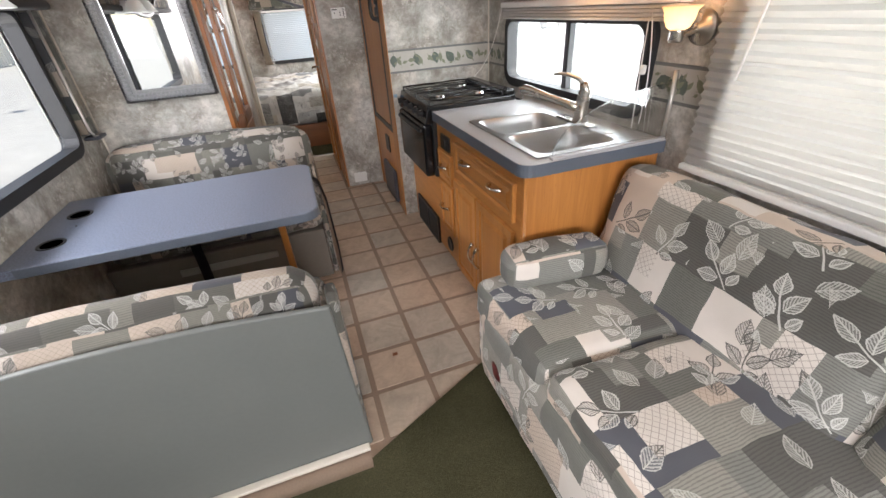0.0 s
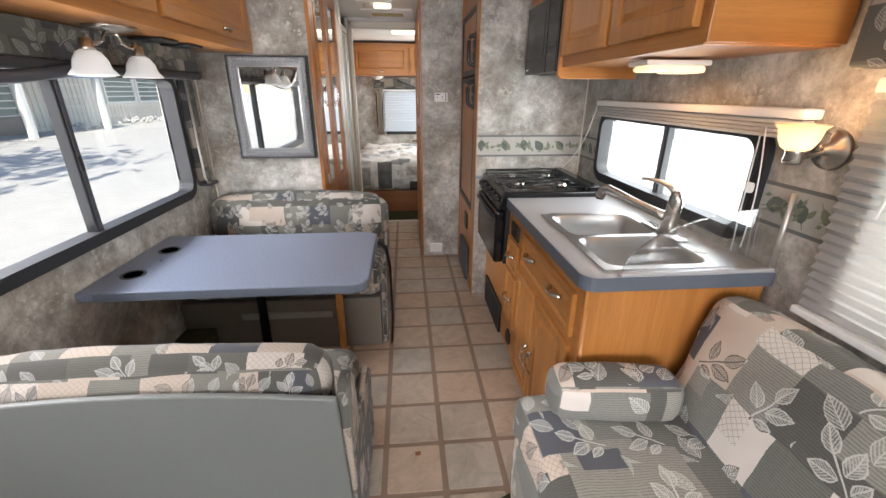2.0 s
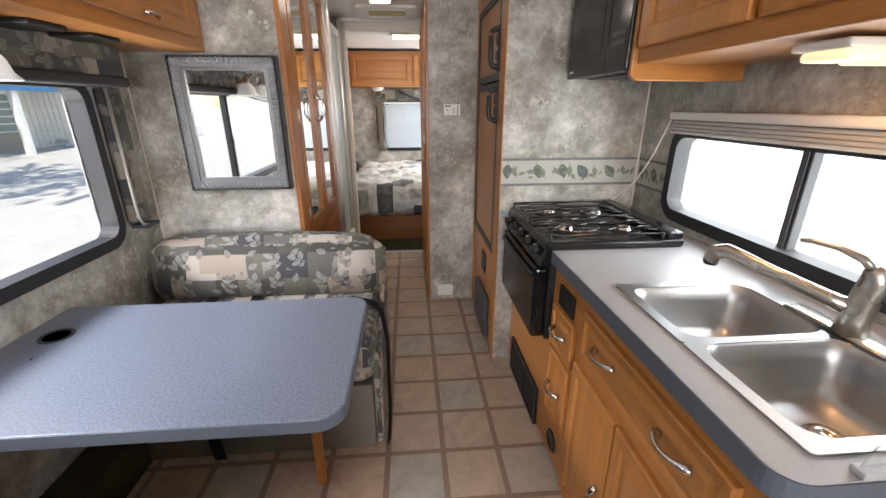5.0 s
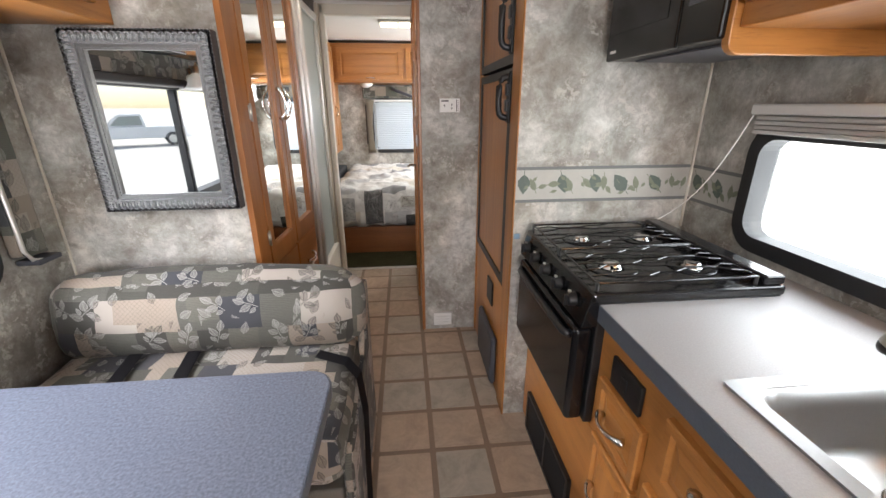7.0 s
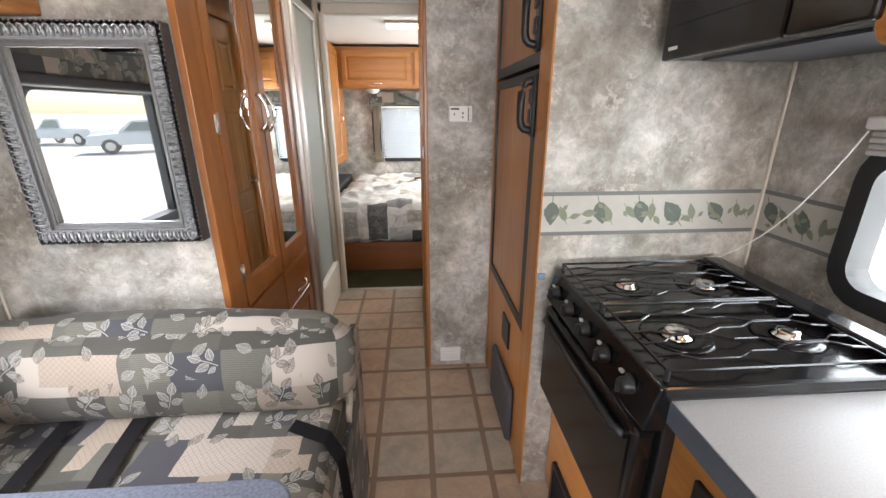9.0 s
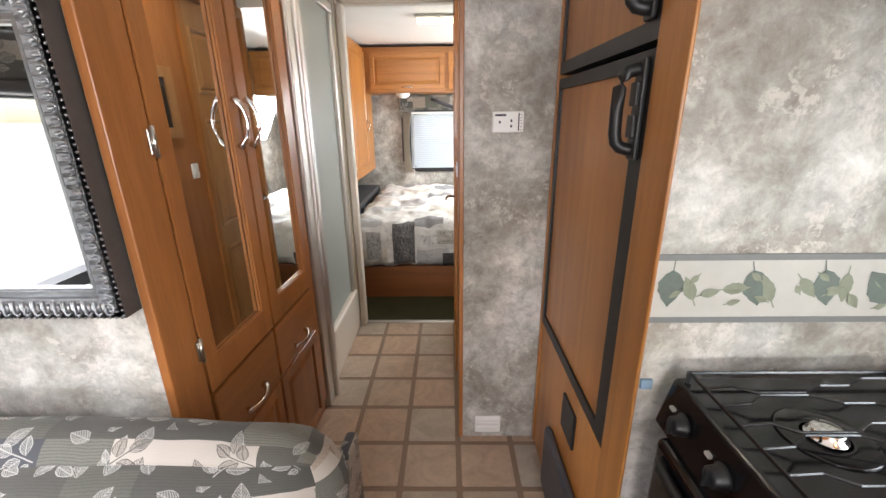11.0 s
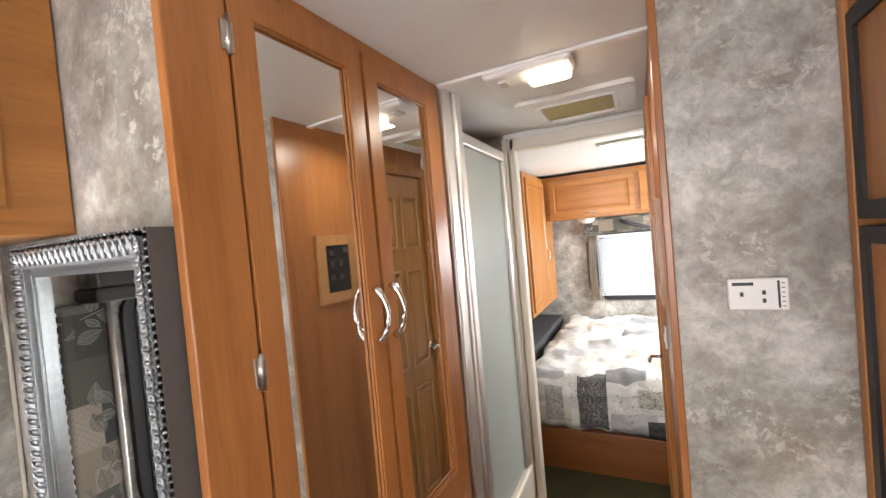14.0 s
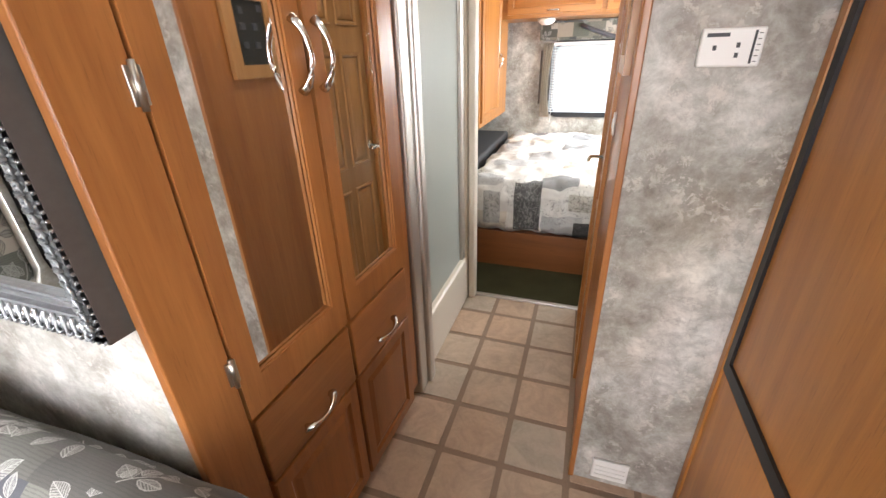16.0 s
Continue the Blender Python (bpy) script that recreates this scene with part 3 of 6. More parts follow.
def bow_handle(at, along, out, length=0.115, rise=0.028):
    """A bow pull with flared ends."""
    at, along, out = Vector(at), Vector(along).normalized(), Vector(out).normalized()
    pts, rs = [], []
    for k in range(13):
        s = k / 12
        pts.append(at + along * (s - 0.5) * length + out * (0.004 + rise * math.sin(math.pi * s) ** 0.7))
        rs.append(0.0048 + 0.006 * abs(2 * s - 1) ** 3)
    return tube(pts, rs, 8, flat=1.25)

# ---- the large structure ----
XL, XR, ZC = -1.17, 1.265, 2.095
ZT = 2.20   # tall units run up into the ceiling panels
YF, YB = -2.4, 7.0


def wall_with_holes(name, axis, a, b, lo, hi, z0, z1, holes, material, label):
    """A wall across axis from a to b, from lo to hi along the other, with rectangular holes (lo, hi, z0, z1) that go through."""
    bm = None

    def piece(p, q, r, s):
        nonlocal bm
        if q - p < 1e-4 or s - r < 1e-4:
            return
        bm = box(a, b, p, q, r, s, bm=bm) if axis == 0 else box(p, q, a, b, r, s, bm=bm)
    at = lo
    for p, q, r, s in sorted(holes):
        piece(at, p, z0, z1), piece(p, q, z0, r), piece(p, q, s, z1)
        at = q
    piece(at, hi, z0, z1)
    return solid(name, bm, material, label, "wall", kind="structure")


LWIN = (0.30, 2.47, 0.872, 1.475)
KWIN = (1.262, 2.385, 0.967, 1.287)
SWIN = (-1.1, 0.88, 0.86, 1.43)
BWIN = (-0.23, 0.99, 0.805, 1.43)
wall_with_holes("wall_west", 0, XL - 0.06, XL, YF, YB, 0, ZC, [LWIN], WALLPAPER, "grey-taupe sponged wallpaper wall with a wide window")
wall_with_holes("wall_east", 0, XR, XR + 0.06, YF, YB, 0, ZC, [KWIN, SWIN], WALLPAPER, "grey-taupe sponged wallpaper wall with windows")
wall_with_holes("wall_north", 1, YB - 0.02, YB + 0.04, XL, XR, 0, ZC, [BWIN], WALLPAPER, "sponged wallpaper wall behind the bed")
wall_with_holes("wall_south", 1, YF - 0.06, YF, XL, XR, 0, ZC, [(-1.0, 1.0, 0.92, 1.75)], WALLPAPER, "plain wall round the windshield")
wall_with_holes("wall_mirror", 1, 2.785, 2.806, XL, -0.462, 0, ZC, [], WALLPAPER, "sponged wallpaper partition behind the dinette")
wall_with_holes("wall_stove", 1, 2.70, 2.735, 0.5575, XR, 0, ZC, [], WALLPAPER, "sponged wallpaper partition beside the stove")
wall_with_holes("wall_thermostat", 1, 3.503, 3.535, 0.235, XR, 0, ZC, [], WALLPAPER, "sponged wallpaper partition with a thermostat")
wall_with_holes("wall_hall", 0, 0.225, 0.258, 3.538, 4.58, 0, ZC, [(4.03, 4.53, 0.02, 1.94)], WOOD_RED, "maple-veneered hall partition with a door opening")
wall_with_holes("wall_bedroom_left", 1, 4.58, 4.615, XL, -0.47, 0, ZC, [], WALLPAPER, "partition beside the bedroom opening")
wall_with_holes("wall_bedroom_right", 1, 4.58, 4.615, 0.258, XR, 0, ZC, [], WALLPAPER, "partition beside the bedroom opening")
solid("ceiling", box(XL - 0.06, XR + 0.06, YF - 0.06, YB + 0.06, ZC, ZC + 0.16), CEILING, "white vinyl-faced ceiling panels", "ceiling", kind="structure")
floor = solid("floor", box(XL - 0.06, XR + 0.06, YF - 0.06, YB + 0.06, -0.06, -0.003), GROUT, "stone-look vinyl floor with brown joints", "floor", kind="structure")
solid("carpet_front", prism([(XL, YF), (0.62, YF), (0.62, 1.145), (0.395, 1.047), (-0.092, 0.815), (-0.092, 0.78), (XL, 0.78)], 2, -0.002, 0.008), CARPET, "dark olive cut-pile carpet with a diagonal edge", "carpet", kind="structure")
solid("carpet_bedroom", box(XL, XR, 4.605, YB - 0.02, -0.002, 0.01), CARPET, "dark olive carpet before the bed", "carpet", kind="structure")
solid("threshold_trim", box(-0.47, 0.225, 4.575, 4.603, -0.002, 0.012, 0.004), ALU, "thin metal threshold strip", "trim", kind="structure")
# trims
solid("trim_fridge_corner", box(0.549, 0.557, 2.690, 2.802, 0, ZC, 0.004), WOOD_V, "maple corner post beside the fridge", "trim", kind="structure")
solid("trim_fridge_far", box(0.551, 0.62, 3.4745, 3.5015, 0, ZC, 0.003), WOOD_V, "narrow maple strip beside the fridge", "trim", kind="structure")
solid("trim_hall_corner", box(0.217, 0.235, 3.495, 3.537, 0, ZC, 0.003), WOOD_RED, "maple corner bead at the hall", "trim", kind="structure")
solid("trim_ceiling_hall", box(-0.43, 0.235, 3.67, 3.70, ZC - 0.012, ZC - 0.001, 0.003), WHITE, "white ceiling joint strip", "trim", kind="structure")
solid("trim_ceiling_bedroom", box(-0.47, 0.258, 4.555, 4.60, ZC - 0.03, ZC - 0.001, 0.003), WHITE, "white header strip over the bedroom opening", "trim", kind="structure")


def window_unit(name, axis, wall, inward, lo, hi, z0, z1, divider, label, r=0.055, w=0.042):
    """A sliding window: round-cornered black frame, one pane on either side of a mullion."""
    out = rounded(lo - w, hi + w, z0 - w, z1 + w, r + w)
    inn = rounded(lo, hi, z0, z1, r)
    c = ((wall, (lo + hi) / 2, z0) if axis == 0 else ((lo + hi) / 2, wall, z0))
    t = thing(name, c, label, "window", kind="structure")
    part("frame", ring(out, inn, axis, wall + inward * 0.022, wall - inward * 0.055), RUBBER, t)
    part("inner_lip", ring(rounded(lo - 0.012, hi + 0.012, z0 - 0.012, z1 + 0.012, r), rounded(lo + 0.008, hi - 0.008, z0 + 0.008, z1 - 0.008, r), axis, wall + inward * 0.028, wall - inward * 0.04), RUBBER, t)
    if divider:
        d = wall - inward * 0.022
        b = box(d - 0.012, d + 0.03, divider - 0.019, divider + 0.019, z0, z1, 0.004) if axis == 0 else box(divider - 0.019, divider + 0.019, d - 0.012, d + 0.03, z0, z1, 0.004)
        mu = part("mullion", b, RUBBER, t)
        b = box(d + 0.0305, d + 0.034, divider - 0.008, divider + 0.008, z0 + 0.01, z1 - 0.01, 0.001) if axis == 0 and inward > 0 else box(d - 0.016, d - 0.0125, divider - 0.008, divider + 0.008, z0 + 0.01, z1 - 0.01, 0.001)
        part("track", b, SLATE, mu, "grey aluminium track")
        b = box(d + 0.02, d + 0.036, divider - 0.012, divider + 0.012, z0 + 0.25, z0 + 0.31, 0.003) if axis == 0 else box(divider - 0.012, divider + 0.012, d + 0.02, d + 0.036, z0 + 0.25, z0 + 0.31, 0.003)
        part("latch", b, BLACK, mu)
    for p, q in ((lo, divider), (divider, hi)) if divider else ((lo, hi),):
        d = wall - inward * 0.034
        b = box(d - 0.002, d + 0.002, p + 0.005, q - 0.005, z0, z1) if axis == 0 else box(p + 0.005, q - 0.005, d - 0.002, d + 0.002, z0, z1)
        pane = part("pane", b, PANE, t)
        pane.visible_shadow = False
    return t


window_unit("window_1", 0, XL, 1, *LWIN, 1.705, "wide dinette sliding window in a black frame")
window_unit("window_2", 0, XR, -1, *KWIN, 1.82, "kitchen sliding window in a black frame")
window_unit("window_3", 0, XR, -1, *SWIN, -0.1, "lounge window behind the pleated shade")
window_unit("window_4", 1, YB - 0.02, -1, *BWIN, None, "bedroom window behind white slats")

# ---- dinette ----
datum(0, 0, -0.06)
base = thing("dinette_bench", (-0.63, 1.14, 0), "patchwork dinette bench seen from its grey-green vinyl back", "bench", "dinette benches")
arch = [(-1.16, 0.065), (-0.075, 0.065), (-0.105, 0.725)] + [(-0.105 - 1.05 * k / 12, 0.725 + 0.065 * math.sin(math.pi * (0.12 + 0.7 * k / 12)) - 0.024) for k in range(1, 12)] + [(-1.16, 0.74)]
part("back_panel", prism(arch, 1, 0.875, 0.893, 0.006), VINYL_GREY, base, "grey-green vinyl panel with an arched top")
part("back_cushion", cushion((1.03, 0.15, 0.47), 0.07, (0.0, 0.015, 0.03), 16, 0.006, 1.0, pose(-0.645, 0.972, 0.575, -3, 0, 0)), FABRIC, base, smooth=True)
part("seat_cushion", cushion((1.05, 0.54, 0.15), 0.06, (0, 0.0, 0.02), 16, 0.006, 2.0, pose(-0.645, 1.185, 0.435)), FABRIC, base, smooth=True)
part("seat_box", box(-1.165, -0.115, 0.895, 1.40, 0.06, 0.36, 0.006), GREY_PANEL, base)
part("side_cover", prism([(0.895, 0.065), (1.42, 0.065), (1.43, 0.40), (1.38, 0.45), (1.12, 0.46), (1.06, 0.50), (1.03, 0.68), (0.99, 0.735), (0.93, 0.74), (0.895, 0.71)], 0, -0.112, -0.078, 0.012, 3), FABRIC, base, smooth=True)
rear = thing("dinette_bench", (-0.6, 2.4, 0), "patchwork dinette bench against the wallpaper partition", "bench", "dinette benches")
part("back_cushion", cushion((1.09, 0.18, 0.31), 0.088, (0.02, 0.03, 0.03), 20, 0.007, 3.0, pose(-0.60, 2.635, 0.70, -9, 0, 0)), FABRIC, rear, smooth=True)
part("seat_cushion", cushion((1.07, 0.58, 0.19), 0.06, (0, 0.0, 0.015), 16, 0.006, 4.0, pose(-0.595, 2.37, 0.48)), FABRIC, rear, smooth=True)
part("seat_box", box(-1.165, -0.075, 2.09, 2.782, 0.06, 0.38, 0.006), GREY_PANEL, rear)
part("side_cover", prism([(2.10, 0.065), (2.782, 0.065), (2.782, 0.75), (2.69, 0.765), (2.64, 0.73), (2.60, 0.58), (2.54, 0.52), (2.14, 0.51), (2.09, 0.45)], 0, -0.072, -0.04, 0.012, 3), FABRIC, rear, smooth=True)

datum(0, 0, 0)
table = thing("dinette_table", (-0.6, 1.84, 0), "blue-grey laminate dinette table with two cup holders", "table")
TZ = 0.70


def tabletop():
    out = rounded(XL + 0.003, -0.075, 1.485, 2.143, 0.07, 6, (1, 1, 0, 0))
    b = prism(out, 2, TZ - 0.038, TZ, 0.004)
    return b


part("tabletop", tabletop(), LAMINATE, table)
part("edge_band", ring([(x + 0.001, y) for x, y in rounded(XL + 0.002, -0.0735, 1.4835, 2.1445, 0.07, 6)], rounded(XL + 0.006, -0.08, 1.49, 2.138, 0.066, 6), 2, TZ - 0.037, TZ - 0.003), COUNTER_EDGE, table)
part("leg", box(-0.292, -0.258, 1.915, 1.945, 0.0, TZ - 0.038, 0.006), WOOD_V, table, "slim maple leg")
part("brace", box(-1.12, -0.3, 1.82, 1.86, TZ - 0.062, TZ - 0.039, 0.003), BLACK, table)
for y in (1.65, 1.93):
    cup = part("cup_holder", lathe([(0.036, -0.002), (0.0365, 0.0005), (0.046, 0.003), (0.048, 0.0), (0.046, -0.001)], (-1.052, y, TZ + 0.001), 28), BLACK, table, "black cup holder ring", True)
    part("cup_well", lathe([(0.0, 0.0006), (0.037, 0.0006)], (-1.052, y, TZ), 28), ENAMEL, cup)

# ---- kitchen ----
datum(0, 0, -0.011)
kit = thing("kitchen_base_cabinet", (0.95, 1.65, 0), "maple kitchen base cabinet with drawers and doors", "cabinet")
part("body", box(0.652, 1.25, 1.118, 2.695, 0.03, 0.50, 0.003), WOOD_Y, kit)
part("end_panel", box(0.650, 1.255, 1.105, 1.116, 0.0, 0.862, 0.002), WOOD_V, kit)
part("corner_post", tube([(0.662, 1.116, 0.0), (0.662, 1.116, 0.862)], 0.012, 14), WOOD_V, kit, smooth=True)
part("face_frame", box(0.651, 0.68, 1.118, 2.09, 0.505, 0.862), WOOD_Y, kit)


def front(name, y0, y1, z0, z1, handle=None, rail=0.045):
    d = part(name, raised_panel((0.650, y1, z0), (0, -1, 0), (0, 0, 1), y1 - y0, z1 - z0, 0.018, rail), WOOD_V if z1 - z0 > 0.3 else WOOD_Y, kit)
    if handle:
        part("handle", bow_handle(handle[0], handle[1], (-1, 0, 0)), CHROME, d, "chrome bow handle", True)
    return d


front("drawer", 1.158, 1.783, 0.642, 0.807, ((0.632, 1.30, 0.744), (0, 1, -0.12)), 0.03)
part("handle", bow_handle((0.632, 1.615, 0.746), (0, 1, -0.12), (-1, 0, 0)), CHROME, kit.children[-1], "chrome bow handle", True)
front("door", 1.158, 1.515, 0.045, 0.602, ((0.632, 1.49, 0.285), (0, 0, 1)))
front("door", 1.525, 1.812, 0.045, 0.602, ((0.632, 1.55, 0.285), (0, 0, 1)))
front("drawer", 1.843, 2.045, 0.541, 0.709, ((0.632, 1.945, 0.63), (0, 1, -0.1)), 0.03)
front("drawer", 1.843, 2.045, 0.225, 0.527, ((0.632, 1.945, 0.385), (0, 1, -0.1)), 0.03)
o = part("outlet_plate", box(0.640, 0.651, 1.878, 2.008, 0.720, 0.799, 0.003), BLACK, kit, "dark brown switch plate")
part("switch", box(0.636, 0.641, 1.93, 1.955, 0.742, 0.777, 0.002), BLACK, o)
v = part("furnace_grille", ring(rounded(2.15, 2.607, 0.018, 0.212, 0.008, 2), rounded(2.168, 2.59, 0.034, 0.196, 0.005, 2), 0, 0.638, 0.654), BLACK, kit, "black heater grille")
part("backing", box(0.648, 0.653, 2.16, 2.60, 0.026, 0.204), BLACK, v)
part("centre_bar", box(0.639, 0.648, 2.366, 2.384, 0.034, 0.196, 0.002), BLACK, v)
for k in range(11):
    for y0, y1 in ((2.168, 2.366), (2.384, 2.59)):
        part("slat", prism([(0.640, 0.040 + 0.0142 * k), (0.642, 0.038 + 0.0142 * k), (0.649, 0.047 + 0.0142 * k), (0.647, 0.049 + 0.0142 * k)], 1, y0, y1), BLACK, v)
part("round_vent", lathe([(0.0, -0.004), (0.03, -0.004), (0.036, -0.008), (0.045, -0.006), (0.048, 0.0)], (0.652, 1.96, 0.115), 24, 0), BLACK, kit, "round black heat outlet", True)

ctop = thing("kitchen_worktop", (0.93, 1.6, 0.862), "grey speckled laminate worktop with a blue-grey edge", "worktop")
SINK = (0.738, 1.15, 1.156, 1.736)   # x0, x1, y0, y1


WX0, WX1, WY0, WY1 = 0.630, 1.258, 1.084, 2.105
part("front_strip", prism(rounded(WX0, SINK[0], WY0, WY1, 0.05, 6, (0, 0, 0, 1)), 2, 0.864, 0.90), COUNTER, ctop)
part("end_strip", box(SINK[0], WX1, WY0, SINK[2], 0.864, 0.90), COUNTER, ctop)
part("middle_strip", box(SINK[0], WX1, SINK[3], WY1, 0.864, 0.90), COUNTER, ctop)
part("window_strip", box(SINK[1], WX1, SINK[2], SINK[3], 0.864, 0.90), COUNTER, ctop)
part("stove_back_strip", box(1.17, WX1, WY1, 2.698, 0.864, 0.90), COUNTER, ctop)

eo = [(0.627, 2.105)] + [p for p in rounded(0.627, 1.256, 1.081, 2.2, 0.052, 6) if p[0] < 0.7 and p[1] < 1.3] + [(1.256, 1.081)]
ei = [(0.634, 2.105)] + [p for p in rounded(0.634, 1.256, 1.088, 2.2, 0.045, 6) if p[0] < 0.7 and p[1] < 1.3] + [(1.256, 1.088)]
part("edge", prism(eo + ei[::-1], 2, 0.852, 0.898), COUNTER_EDGE, ctop, "blue-grey edge band")

datum(-0.022, -0.028, -0.013)
stove = thing("stove", (0.88, 2.4, 0.55), "black enamel gas stove with wire grates over an oven", "stove")
part("oven_body", box(0.648, 1.16, 2.112, 2.692, 0.52, 0.905, 0.004), BLACK, stove)
part("cooktop", box(0.628, 1.165, 2.108, 2.694, 0.905, 0.934, 0.008, 3), ENAMEL, stove, "glossy black cooktop")
part("control_panel", prism([(0.605, 0.835), (0.652, 0.835), (0.652, 0.93), (0.628, 0.93)], 1, 2.112, 2.692, 0.004), ENAMEL, stove)
part("oven_door", box(0.594, 0.647, 2.12, 2.66, 0.525, 0.828, 0.014, 3), BLACK_GLASS, stove)
part("oven_handle", tube([(0.595, 2.15, 0.795), (0.584, 2.17, 0.795), (0.580, 2.4, 0.795), (0.584, 2.61, 0.795), (0.595, 2.63, 0.795)], 0.011, 8), BLACK, stove, smooth=True)

datum(0, 0, -0.011)
sink = thing("kitchen_sink", (0.98, 1.53, 0.74), "double-bowl brushed steel sink", "sink")


def bowl(x0, x1, y0, y1, depth):
    """An open basin with round corners, its rim at the worktop."""
    b = bmesh.new()
    rows = []
    for ins, z, r in ((0.0, 0.9035, 0.05), (0.006, 0.899, 0.048), (0.014, 0.86, 0.045), (0.028, 0.905 - depth + 0.03, 0.045), (0.055, 0.905 - depth + 0.004, 0.04), (0.11, 0.905 - depth, 0.03)):
        rows.append([b.verts.new((p[0], p[1], z)) for p in rounded(x0 + ins, x1 - ins, y0 + ins, y1 - ins, r, 5)])
    for p, q in zip(rows, rows[1:]):
        for k in range(len(p)):
            b.faces.new((p[k], p[(k + 1) % len(p)], q[(k + 1) % len(p)], q[k]))
    b.faces.new(rows[-1])
    bmesh.ops.recalc_face_normals(b, faces=b.faces[:])
    for f in b.faces:
        f.normal_flip()
    return b


def sink_rim():
    b = None
    x0, x1, y0, y1 = SINK[0] - 0.028, SINK[1] + 0.02, SINK[2] - 0.028, SINK[3] + 0.028
    m = (SINK[2] + SINK[3]) / 2
    holes = ((SINK[2], m - 0.012), (m + 0.012, SINK[3]))
    for q0, q1 in holes:
        a0, a1 = (y0, m) if q0 == SINK[2] else (m, y1)
        o = rounded(x0, x1, a0, a1, 0.012, 5)
        b = ring(o, rounded(SINK[0], SINK[1] - 0.055, q0, q1, 0.05, 5), 2, 0.9005, 0.9055, bm=b)
    return b


part("rim", sink_rim(), STEEL, sink)
my = (SINK[2] + SINK[3]) / 2
for q0, q1 in ((SINK[2], my - 0.012), (my + 0.012, SINK[3])):
    bw = part("basin", bowl(SINK[0], SINK[1] - 0.055, q0, q1, 0.15), STEEL, sink, smooth=True)
    part("drain", lathe([(0.0, 0.002), (0.018, 0.002), (0.02, 0.005), (0.038, 0.005), (0.042, 0.001)], (0.96, (q0 + q1) / 2, 0.755), 24), CHROME, bw, "perforated steel drain", True)

fau = thing("faucet", (1.115, 1.46, 0.905), "brushed nickel single-lever faucet with a pull-out spout", "faucet")
part("deck_plate", box(1.088, 1.142, 1.345, 1.59, 0.906, 0.917, 0.008, 3), NICKEL, fau, smooth=True)
part("body", tube([(1.115, 1.44, 0.912), (1.115, 1.44, 0.95), (1.118, 1.436, 1.0), (1.12, 1.43, 1.045), (1.116, 1.432, 1.072), (1.106, 1.44, 1.086)], [0.034, 0.029, 0.0275, 0.028, 0.024, 0.010], 20), NICKEL, fau, smooth=True)
part("spout", tube([(1.112, 1.445, 0.972), (1.085, 1.49, 0.983), (1.03, 1.575, 1.008), (0.985, 1.645, 1.03), (0.968, 1.675, 1.036), (0.957, 1.695, 1.028), (0.952, 1.705, 1.0)], [0.021, 0.0185, 0.017, 0.0185, 0.021, 0.022, 0.021], 16), NICKEL, fau, smooth=True)
part("spray_face", lathe([(0.0, -0.002), (0.017, -0.002), (0.02, 0.004), (0.02, 0.012)], (0.952, 1.705, 0.990), 18), BLACK, fau, "dark spray face", True)
part("lever", tube([(1.112, 1.436, 1.078), (1.102, 1.452, 1.094), (1.078, 1.49, 1.108), (1.05, 1.53, 1.112), (1.038, 1.547, 1.109)], [0.014, 0.011, 0.008, 0.007, 0.006], 12, flat=1.6), NICKEL, fau, smooth=True)
part("hole_cover", lathe([(0.0, 0.004), (0.016, 0.003), (0.021, 0.0)], (1.125, 1.255, 0.906), 20), NICKEL, fau, "round hole cover", True)

datum(-0.011, 0, 0.003)
upper = thing("wall_cabinet", (1.06, 1.6, 1.48), "maple wall cabinet over the sink", "cabinet")
part("body", box(0.872, 1.258, 1.10, 2.10, 1.53, ZT - 0.002, 0.004), WOOD_Y, upper)
part("end_panel", box(0.868, 1.258, 1.085, 1.0985, 1.535, ZT - 0.002, 0.003), WOOD_X, upper)
part("drop_panel", prism(rounded(0.855, 1.255, 1.478, ZT - 0.004, 0.03, 5, (0, 0, 0, 1)), 1, 2.102, 2.125, 0.003), WOOD_X, upper)
for y0, y1 in ((1.13, 1.60), (1.63, 2.08)):
    part("door", raised_panel((0.871, y1, 1.575), (0, -1, 0), (0, 0, 1), y1 - y0, 0.58, 0.02, 0.06), WOOD_V, upper)
datum(-0.028, -0.022, -0.039)
micro = thing("microwave", (1.06, 2.4, 1.54), "black built-in microwave oven with a glass door", "microwave")
part("case", box(0.88, 1.25, 2.14, 2.66, 1.555, 1.90, 0.006), BLACK, micro)
part("door", box(0.858, 0.879, 2.29, 2.665, 1.553, 1.902, 0.006), BLACK_GLASS, micro)
part("control_panel", box(0.858, 0.879, 2.138, 2.287, 1.553, 1.902, 0.006), BLACK_GLASS, micro)
datum(-0.011, 0, -0.06)
over = thing("wall_cabinet", (1.06, 2.4, 1.91), "maple cabinet over the microwave", "cabinet")
part("body", box(0.88, 1.258, 2.127, 2.698, 1.912, ZT - 0.002, 0.004), WOOD_Y, over)
part("door", raised_panel((0.879, 2.66, 1.93), (0, -1, 0), (0, 0, 1), 0.50, 0.245, 0.02, 0.05), WOOD_V, over)

